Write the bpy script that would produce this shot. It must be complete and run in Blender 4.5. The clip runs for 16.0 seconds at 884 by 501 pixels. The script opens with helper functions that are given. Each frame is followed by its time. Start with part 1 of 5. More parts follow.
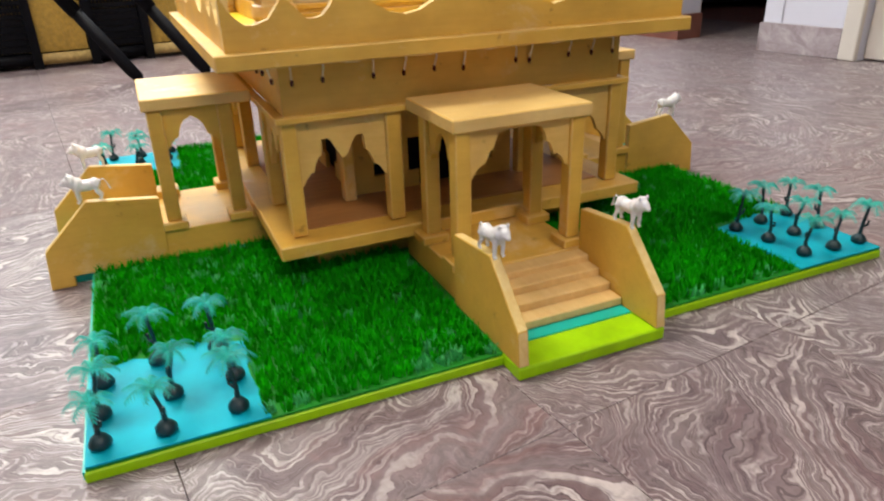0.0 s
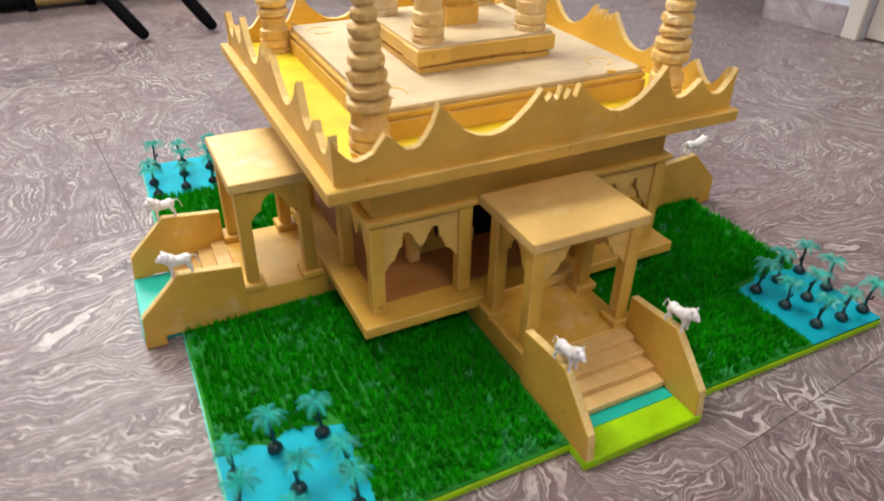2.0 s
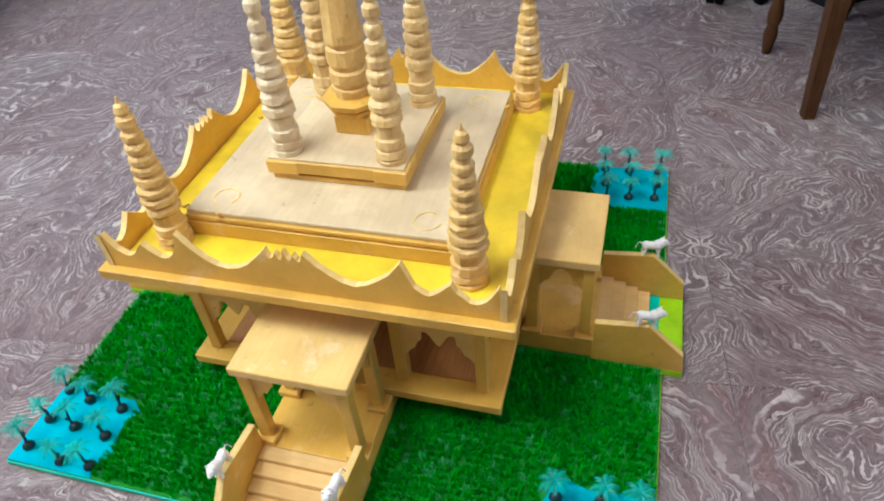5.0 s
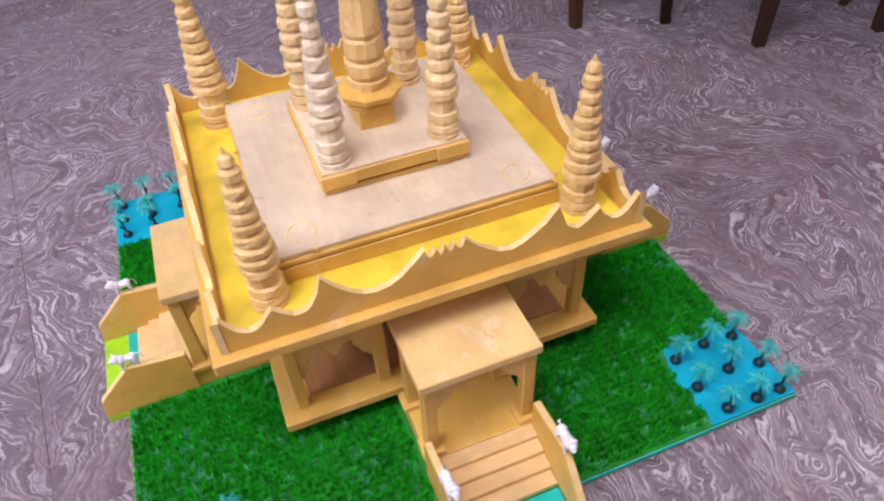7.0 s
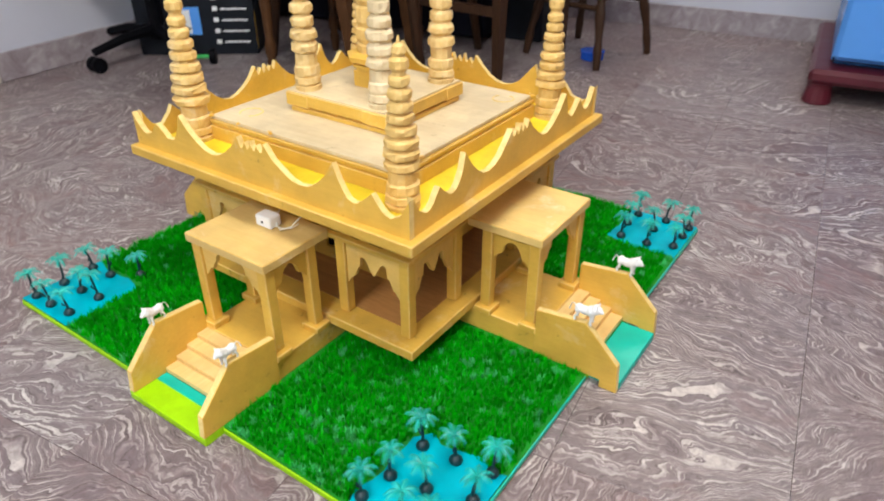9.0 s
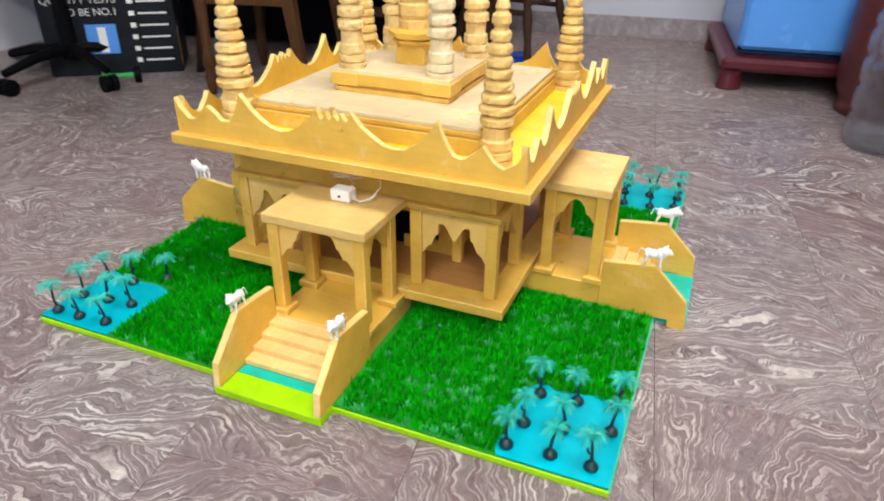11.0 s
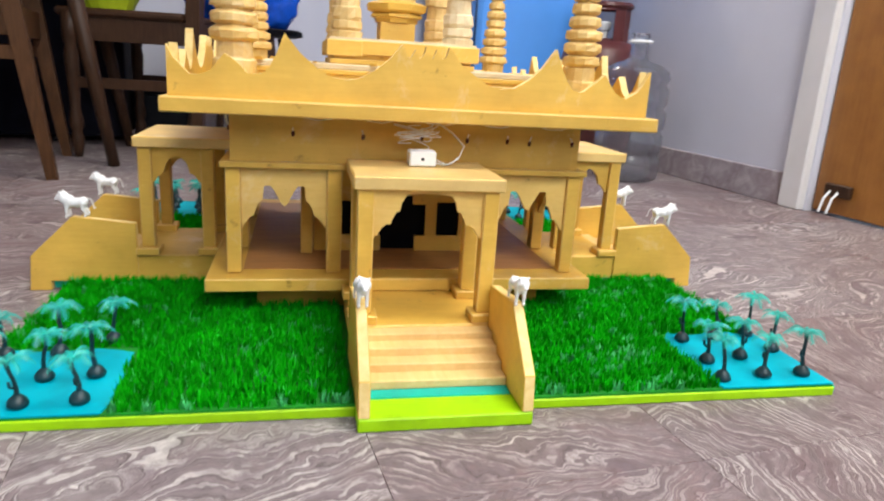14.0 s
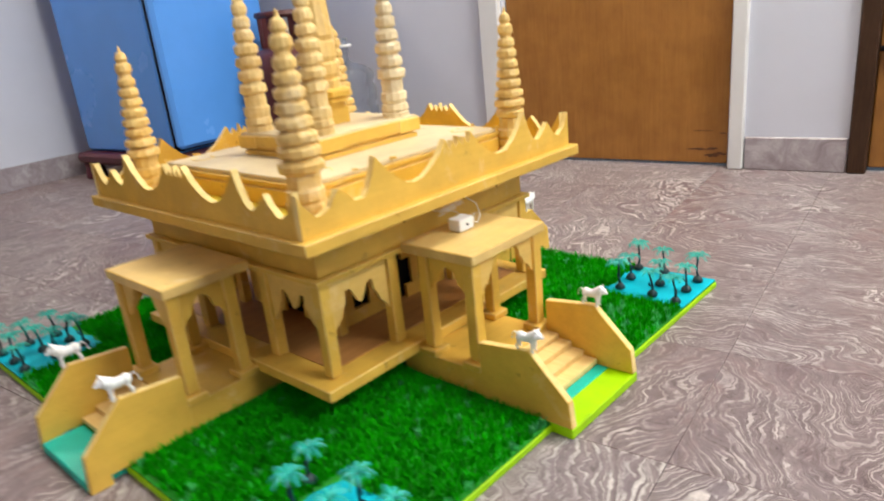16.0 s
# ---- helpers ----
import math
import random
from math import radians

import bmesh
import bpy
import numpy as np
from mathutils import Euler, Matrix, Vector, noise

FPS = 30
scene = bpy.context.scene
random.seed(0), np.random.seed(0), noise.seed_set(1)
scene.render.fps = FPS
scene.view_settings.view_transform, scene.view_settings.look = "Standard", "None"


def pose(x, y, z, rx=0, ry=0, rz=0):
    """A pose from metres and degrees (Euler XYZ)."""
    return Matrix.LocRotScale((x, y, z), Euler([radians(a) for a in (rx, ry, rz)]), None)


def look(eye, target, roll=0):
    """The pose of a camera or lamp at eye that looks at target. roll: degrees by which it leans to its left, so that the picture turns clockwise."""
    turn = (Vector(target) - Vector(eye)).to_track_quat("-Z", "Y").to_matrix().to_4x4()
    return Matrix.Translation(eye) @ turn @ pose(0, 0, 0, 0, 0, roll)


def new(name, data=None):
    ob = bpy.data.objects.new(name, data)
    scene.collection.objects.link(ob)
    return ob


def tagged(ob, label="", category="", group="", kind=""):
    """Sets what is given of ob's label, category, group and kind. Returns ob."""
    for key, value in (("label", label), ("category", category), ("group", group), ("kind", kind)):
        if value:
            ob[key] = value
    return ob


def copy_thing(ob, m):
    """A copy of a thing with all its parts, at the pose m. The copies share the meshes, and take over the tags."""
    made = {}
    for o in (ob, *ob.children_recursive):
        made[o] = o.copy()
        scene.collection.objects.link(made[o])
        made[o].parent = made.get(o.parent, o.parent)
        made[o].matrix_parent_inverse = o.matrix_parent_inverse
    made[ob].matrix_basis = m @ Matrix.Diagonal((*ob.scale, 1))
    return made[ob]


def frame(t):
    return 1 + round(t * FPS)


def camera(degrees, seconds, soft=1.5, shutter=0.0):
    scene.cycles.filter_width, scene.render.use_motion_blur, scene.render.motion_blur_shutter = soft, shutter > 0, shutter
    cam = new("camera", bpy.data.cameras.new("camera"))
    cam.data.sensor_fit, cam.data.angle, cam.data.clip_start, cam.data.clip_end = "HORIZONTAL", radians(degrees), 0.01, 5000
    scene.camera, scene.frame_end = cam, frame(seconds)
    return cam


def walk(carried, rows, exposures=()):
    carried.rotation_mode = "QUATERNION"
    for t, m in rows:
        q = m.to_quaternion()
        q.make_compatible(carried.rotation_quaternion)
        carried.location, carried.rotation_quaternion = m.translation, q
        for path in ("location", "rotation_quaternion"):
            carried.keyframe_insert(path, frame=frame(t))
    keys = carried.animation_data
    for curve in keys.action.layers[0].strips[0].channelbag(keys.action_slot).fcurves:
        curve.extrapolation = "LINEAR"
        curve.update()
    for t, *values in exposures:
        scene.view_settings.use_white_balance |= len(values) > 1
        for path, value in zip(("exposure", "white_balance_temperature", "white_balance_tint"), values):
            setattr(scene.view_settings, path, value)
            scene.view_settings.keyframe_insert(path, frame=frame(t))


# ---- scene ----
S = 0.45                      # metres to one half of the model's base board
cam = camera(66.1, 16.0, soft=1.9, shutter=0.4)
ROWS = [
    (0.0, -0.3547, -0.9525, 0.3729, 66.62, -24.31, -1.74),
    (0.5, -0.3816, -0.9534, 0.3903, 68.16, -22.35, -1.34),
    (1.0, -0.4012, -0.9525, 0.4186, 65.40, -23.32, 0.57),
    (1.5, -0.4242, -0.9455, 0.4421, 63.32, -23.92, 2.30),
    (2.0, -0.4490, -0.8725, 0.6156, 63.73, -33.24, 0.88),
    (2.5, -0.4690, -0.7470, 0.7840, 59.52, -41.11, -0.37),
    (3.0, -0.5223, -0.6895, 0.8798, 51.75, -42.42, -2.22),
    (3.5, -0.6231, -0.6199, 0.9035, 40.97, -41.72, -3.72),
    (4.0, -0.6518, -0.5518, 0.8891, 37.84, -38.73, -3.17),
    (4.5, -0.7590, -0.4011, 0.8986, 19.78, -41.59, -3.07),
    (4.7, -0.7960, -0.3925, 0.8764, 20.29, -41.52, -5.25),
    (6.8, -0.8014, 0.1442, 0.8837, -16.23, -44.52, -3.27),
    (7.0, -0.8057, 0.1979, 0.8892, -19.12, -44.15, -3.51),
    (7.5, -0.7738, 0.3087, 0.8805, -21.64, -42.18, -4.12),
    (8.0, -0.7217, 0.5116, 0.8794, -40.14, -36.52, -2.28),
    (8.5, -0.7210, 0.6964, 0.7917, -46.19, -32.39, -2.62),
    (9.0, -0.7164, 0.8495, 0.7045, -55.21, -31.17, 0.03),
    (9.2, -0.7048, 0.9013, 0.6574, -56.17, -27.17, -1.19),
    (11.3, -0.3739, 1.1030, 0.6096, -74.19, -28.92, 2.37),
    (11.5, -0.2920, 1.1463, 0.5892, -81.04, -28.59, 4.22),
    (12.0, -0.1573, 1.1925, 0.5231, -85.25, -27.49, 2.71),
    (12.5, -0.0792, 1.1565, 0.4490, -85.61, -24.46, 0.27),
    (13.0, 0.0378, 1.1348, 0.3314, -91.90, -21.36, 3.28),
    (13.5, 0.1047, 1.1169, 0.3201, -97.13, -16.74, 3.33),
    (14.0, 0.1371, 1.0578, 0.3316, -102.25, -15.26, 3.53),
    (14.5, 0.2276, 1.0355, 0.3577, -110.85, -13.40, 4.35),
    (15.0, 0.3483, 0.9893, 0.3824, -120.65, -14.56, -0.61),
    (15.5, 0.4962, 0.9306, 0.3925, -131.46, -17.23, -3.20),
    (16.0, 0.6903, 0.8867, 0.5043, -136.45, -18.94, -5.85),
]
EXPOSURES = [(0.0, 0.57, 6750, 7), (1.5, 0.53, 6650, 8), (2.0, 0.33, 6700, 9), (2.5, 0.06, 6450, 13), (3.0, -0.02, 6450, 9), (4.0, 0.08, 6400, 4), (4.5, 0.18, 6100, 2),
             (7.0, -0.01, 5750, 31), (7.5, -0.02, 5850, 32), (8.0, -0.04, 5600, 32), (8.5, 0.03, 5750, 23), (9.0, 0.20, 6500, 6), (12.0, 0.32, 6600, 5), (12.5, 0.32, 6600, 8), (13.0, 0.39, 6300, 6),
             (13.5, 0.41, 6650, 4), (14.0, 0.41, 6500, 8), (14.5, 0.40, 6450, 14), (15.0, 0.29, 6150, 20), (15.5, 0.41, 6550, 8), (16.0, 0.43, 6850, 5)]


def aim(x, y, z, yaw, pitch, roll):
    a, p = radians(yaw), radians(pitch)
    return look((x, y, z), (x + math.cos(a) * math.cos(p), y + math.sin(a) * math.cos(p), z + math.sin(p)), roll)


walk(cam, [(r[0], aim(*r[1:])) for r in ROWS], exposures=EXPOSURES)

# ---------------------------------------------------------------- light
ROOM = Matrix.Rotation(radians(7), 4, "Z")      # the room stands askew to the model
world = bpy.data.worlds.new("sky")
scene.world = world
world.use_nodes = True
wn = world.node_tree.nodes
sky = wn.new("ShaderNodeTexSky")
sky.sky_type, sky.sun_disc, sky.sun_elevation, sky.sun_rotation = "NISHITA", False, radians(40), radians(30)
world.node_tree.links.new(sky.outputs["Color"], wn["Background"].inputs["Color"])
wn["Background"].inputs["Strength"].default_value = 0.08


def area(name, at, target, sx, sy, watts, colour):
    lamp = bpy.data.lights.new(name, "AREA")
    lamp.shape, lamp.size, lamp.size_y, lamp.energy, lamp.color = "RECTANGLE", sx, sy, watts, colour
    ob = new(name, lamp)
    ob.matrix_world = ROOM @ look(at, target)
    return ob


area("north_lamp_light", (-0.35, 2.46, 2.52), (-0.30, 0.3, 0.2), 1.2, 0.10, 34, (0.98, 0.96, 0.91))
# soft overhead fill added to brighten the top surfaces; its lamp is unseen
area("ceiling_lamp_light", (-0.75, 0.70, 2.80), (-0.65, 0.55, 0), 0.9, 0.5, 42, (0.98, 0.95, 0.88))
# fill light added to brighten the south faces; no lamp is seen there
area("wall_lamp_light", (-0.25, -2.16, 2.31), (-0.1, 0.6, 0.2), 1.2, 0.06, 17, (1.0, 0.85, 0.68))
# cool fill added from the north, in the opening of an unseen window
area("window_light", (-0.325, 2.553, 1.525), (0.1, 0.0, 0.35), 1.6, 1.28, 20, (0.80, 0.90, 1.0))

# ---------------------------------------------------------------- materials


class Mat:
    """A node material with short calls."""

    def __init__(self, name, rough=0.5, metal=0.0, spec=0.5):
        self.m = bpy.data.materials.new(name)
        self.m.use_nodes = True
        self.t = self.m.node_tree
        self.b = self.t.nodes["Principled BSDF"]
        self.b.inputs["Roughness"].default_value = rough
        self.b.inputs["Metallic"].default_value = metal
        self.b.inputs["Specular IOR Level"].default_value = spec

    def n(self, kind, **values):
        node = self.t.nodes.new("ShaderNode" + kind)
        for k, v in values.items():
            if k in node.inputs:
                node.inputs[k].default_value = v
        return node

    def link(self, a, b):
        self.t.links.new(a, b)

    def coords(self, scale=(1, 1, 1), shift=None, world=True):
        src = self.n("NewGeometry").outputs["Position"] if world else self.n("TexCoord").outputs["Object"]
        mp = self.n("Mapping")
        mp.inputs["Scale"].default_value = scale
        self.link(src, mp.inputs["Vector"])
        if shift is not None:
            self.link(shift, mp.inputs["Location"])
        return mp.outputs["Vector"]

    def noise(self, co, scale, detail=3.0, rough=0.55, dist=0.0):
        node = self.n("TexNoise", Scale=scale, Detail=detail, Roughness=rough, Distortion=dist)
        self.link(co, node.inputs["Vector"])
        return node.outputs["Fac"]

    def ramp(self, fac, *stops):
        node = self.n("ValToRGB")
        els = node.color_ramp.elements
        while len(els) < len(stops):
            els.new(0.5)
        for e, (p, c) in zip(els, stops):
            e.position, e.color = p, (*c, 1) if len(c) == 3 else c
        self.link(fac, node.inputs["Fac"])
        return node.outputs["Color"]

    def mix(self, fac, a, b, mode="MIX"):
        node = self.n("Mix")
        node.data_type, node.blend_type = "RGBA", mode
        for k, v in ((0, fac), (6, a), (7, b)):
            if hasattr(v, "is_output"):
                self.link(v, node.inputs[k])
            elif k == 0:
                node.inputs[0].default_value = v
            else:
                node.inputs[k].default_value = (*v, 1)
        return node.outputs[2]

    def colour(self, c):
        if hasattr(c, "is_output"):
            self.link(c, self.b.inputs["Base Color"])
        else:
            self.b.inputs["Base Color"].default_value = (*c, 1)
        return self

    def rough(self, fac, lo, hi):
        node = self.n("MapRange")
        node.inputs["To Min"].default_value, node.inputs["To Max"].default_value = lo, hi
        self.link(fac, node.inputs["Value"])
        self.link(node.outputs["Result"], self.b.inputs["Roughness"])
        return self

    def bump(self, fac, strength=0.2, dist=0.002):
        node = self.n("Bump", Strength=strength, Distance=dist)
        self.link(fac, node.inputs["Height"])
        self.link(node.outputs["Normal"], self.b.inputs["Normal"])
        return self


def wood(name, light, dark, rough=0.5, grain=(6, 60, 60), bump=0.25, dusty=0.0, spec=0.5):
    """Painted or bare timber: long grain, blotches, worn patches."""
    w = Mat(name, rough, 0.0, spec)
    co = w.coords()
    g = w.noise(w.coords(grain), 3.0, 4, 0.6, 0.6)
    blot = w.noise(co, 14, 4, 0.6)
    rnd = w.n("ObjectInfo").outputs["Random"]
    c = w.mix(w.ramp(g, (0.3, (0, 0, 0)), (0.75, (1, 1, 1))), dark, light)
    dirt = w.ramp(blot, (0.35, (0.80, 0.76, 0.70)), (0.65, (1.05, 1.04, 1.0)))
    c = w.mix(0.75, c, dirt, "MULTIPLY")
    if dusty:
        dust = w.ramp(w.noise(co, 11, 6, 0.7, 0.4), (0.58, (0, 0, 0)), (0.72, (dusty, dusty, dusty)))
        c = w.mix(dust, c, (0.86, 0.72, 0.48))
        specks = w.ramp(w.noise(co, 55, 3, 0.6), (0.24, (0.55, 0.50, 0.45)), (0.33, (1, 1, 1)))
        c = w.mix(0.8, c, specks, "MULTIPLY")
    tone = w.ramp(rnd, (0.0, (0.93, 0.92, 0.90)), (1.0, (1.04, 1.03, 1.0)))
    c = w.mix(1.0, c, tone, "MULTIPLY")
    w.colour(c).rough(blot, rough - 0.1, rough + 0.12).bump(g, bump, 0.0008)
    return w.m


GOLD = wood("gold_painted_wood", (0.775, 0.492, 0.092), (0.725, 0.440, 0.074), 0.46, bump=0.16, dusty=0.5)
EDGE = wood("rubbed_gold_edge", (0.85, 0.60, 0.22), (0.76, 0.47, 0.12), 0.55, (30, 30, 30), 0.5)
PANEL = wood("pale_gold_sawn_panel", (0.80, 0.545, 0.175), (0.74, 0.475, 0.125), 0.55, (8, 50, 50), 0.2, 0.5)
GOLD_ROUGH = wood("gold_painted_rough_edge", (0.90, 0.72, 0.34), (0.78, 0.56, 0.20), 0.6, (30, 30, 30), 0.7)
# porch roofs: dust patches, and glare on the tops lightened into the base colour
ROOFGOLD = wood("dusty_glare_gold_roof", (0.80, 0.575, 0.235), (0.755, 0.515, 0.185), 0.42, bump=0.14, dusty=0.75)
PALE = wood("pale_plywood", (0.76, 0.645, 0.44), (0.69, 0.565, 0.37), 0.55, (5, 40, 40), 0.15, 0.6)
FLOORWOOD = wood("brown_stained_plywood", (0.50, 0.245, 0.085), (0.37, 0.165, 0.05), 0.5)
TREAD = wood("tan_tread_wood", (0.87, 0.63, 0.29), (0.79, 0.53, 0.21), 0.5, (40, 5, 40))
TOWER = wood("carved_gold_paint", (0.85, 0.62, 0.26), (0.70, 0.45, 0.14), 0.45, (25, 25, 25), 0.9, 0.7)
PALETOWER = wood("worn_cream_gold_paint", (0.88, 0.77, 0.56), (0.74, 0.59, 0.36), 0.5, (25, 25, 25), 0.9)
MIDTOWER = wood("worn_pale_gold_paint", (0.86, 0.67, 0.35), (0.72, 0.50, 0.20), 0.48, (25, 25, 25), 0.9, 0.7)
DARKWOOD = wood("dark_brown_furniture_wood", (0.066, 0.031, 0.016), (0.032, 0.014, 0.008), 0.45, (60, 60, 5), spec=0.25)
CHAIRWOOD = wood("brown_chair_wood", (0.105, 0.045, 0.017), (0.055, 0.023, 0.009), 0.5, (60, 60, 5), spec=0.2)
BROWNDOOR = wood("brown_veneer_door", (0.39, 0.170, 0.037), (0.318, 0.130, 0.027), 0.42, (40, 40, 2.5), 0.06)


def paint(name, c, rough=0.5, var=0.12, scale=9.0, bump=0.1, metal=0.0, spec=0.5):
    p = Mat(name, rough, metal, spec)
    co = p.coords()
    a = p.noise(co, scale, 4, 0.6)
    f = p.noise(co, scale * 14, 3, 0.6)
    lo = tuple(v * (1 - var) for v in c)
    hi = tuple(min(1, v * (1 + var * 0.6)) for v in c)
    p.colour(p.ramp(a, (0.3, lo), (0.7, hi))).rough(a, max(0.05, rough - 0.08), rough + 0.08).bump(f, bump, 0.0006)
    return p.m


YELLOW = paint("bright_yellow_paint", (0.84, 0.64, 0.03), 0.5, 0.26, 12)
LIME = paint("lime_green_paint", (0.36, 0.68, 0.003), 0.45, 0.18, 25, spec=0.3)
TEAL = paint("teal_paint", (0.0, 0.50, 0.41), 0.4, 0.15, 20)
CYAN = paint("cyan_pond_paint", (0.0, 0.43, 0.56), 0.55, 0.22, 14, spec=0.12)
TURF = paint("turf_mat", (0.004, 0.25, 0.010), 0.8, 0.3, 60, 0.5)
WHITEPLASTIC = paint("white_plastic", (0.86, 0.86, 0.87), 0.35, 0.05, 30)
WALLPAINT = paint("white_distemper", (0.60, 0.605, 0.69), 0.75, 0.04, 3)
CEILPAINT = paint("white_ceiling", (0.66, 0.66, 0.66), 0.8, 0.04, 3)
FRAMEPAINT = paint("white_enamel_frame", (0.70, 0.68, 0.68), 0.45, 0.06, 6)
CREAMDOOR = paint("cream_enamel_door", (0.60, 0.56, 0.51), 0.45, 0.06, 6)
BLUE = paint("blue_fridge_enamel", (0.10, 0.33, 0.86), 0.25, 0.06, 4, 0.02)
MAROON = paint("maroon_plastic", (0.095, 0.010, 0.020), 0.35, 0.2, 10)
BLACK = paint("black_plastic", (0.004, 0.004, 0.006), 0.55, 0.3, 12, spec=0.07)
DARKGREY = paint("dark_grey_card", (0.012, 0.014, 0.020), 0.5, 0.3, 12, spec=0.15)
BULB = paint("dark_red_bulb", (0.10, 0.018, 0.010), 0.25, 0.2, 50)
WIRE = paint("cream_wire", (0.84, 0.74, 0.54), 0.5, 0.1, 50)
WHITEWIRE = paint("clear_white_wire", (0.78, 0.76, 0.70), 0.4, 0.1, 50)
FROND = paint("teal_palm_frond", (0.015, 0.42, 0.355), 0.4, 0.35, 40)
TRUNK = paint("dark_palm_trunk", (0.006, 0.035, 0.045), 0.4, 0.4, 40)
BAGBLUE = paint("blue_plastic_bag", (0.008, 0.09, 0.60), 0.22, 0.3, 25, 0.6)
REDMETAL = paint("red_gas_cylinder", (0.10, 0.022, 0.022), 0.4, 0.25, 12)
CANE = paint("yellow_cane_weave", (0.46, 0.28, 0.045), 0.6, 0.3, 80, 0.8)
PALECANE = paint("pale_cane_binding", (0.42, 0.29, 0.10), 0.6, 0.3, 80, 0.8)
CURTAIN = paint("dark_curtain", (0.006, 0.006, 0.012), 0.9, 0.3, 20, 0.4, spec=0.1)
LEAF = paint("green_leaf", (0.03, 0.16, 0.015), 0.5, 0.4, 30)
POTYELLOW = paint("yellow_green_pot", (0.45, 0.55, 0.02), 0.4, 0.2, 20)
TOYGREEN = paint("green_toy_plastic", (0.05, 0.45, 0.10), 0.4, 0.2, 20)
SKIRT = Mat("grey_granite_skirting", 0.3)
_c = SKIRT.coords()
SKIRT.colour(SKIRT.ramp(SKIRT.noise(_c, 16, 6, 0.7, 1.0), (0.3, (0.24, 0.19, 0.20)), (0.52, (0.36, 0.31, 0.33)), (0.72, (0.52, 0.48, 0.50))))
SKIRT = SKIRT.m
SCUFF = paint("dark_scuffed_varnish", (0.13, 0.045, 0.014), 0.5, 0.5, 60)
REDFLOOR = paint("red_oxide_floor", (0.26, 0.11, 0.085), 0.35, 0.25, 8)
NAVY = paint("navy_seat_cloth", (0.012, 0.014, 0.05), 0.8, 0.4, 14, 0.4)
REDSKIRT = paint("red_brown_skirting", (0.20, 0.075, 0.055), 0.35, 0.2, 12)


def grass_material():
    g = Mat("plastic_grass_blades", 0.85, 0.0, 0.06)
    rnd = g.n("NewGeometry").outputs["Random Per Island"]
    patch = g.noise(g.coords(), 16, 3)
    c = g.ramp(rnd, (0.0, (0.003, 0.32, 0.002)), (0.55, (0.005, 0.38, 0.003)), (0.96, (0.010, 0.43, 0.005)), (1.0, (0.05, 0.56, 0.10)))
    clump = g.noise(g.coords(), 75, 2)
    c = g.mix(1.0, c, g.ramp(clump, (0.32, (0.70, 0.70, 0.70)), (0.66, (1.22, 1.22, 1.15))), "MULTIPLY")
    g.colour(g.mix(0.8, c, g.ramp(patch, (0.3, (0.70, 0.70, 0.70)), (0.7, (1.20, 1.20, 1.1))), "MULTIPLY"))
    return g.m


GRASS = grass_material()
BARE = paint("pale_cyan_turf_backing", (0.05, 0.50, 0.13), 0.6, 0.4, 40)


TILE, TILE_X, TILE_Y = 0.2885, 0.137, 0.597      # pitch of the marble tiles and a crossing of joints, in the room


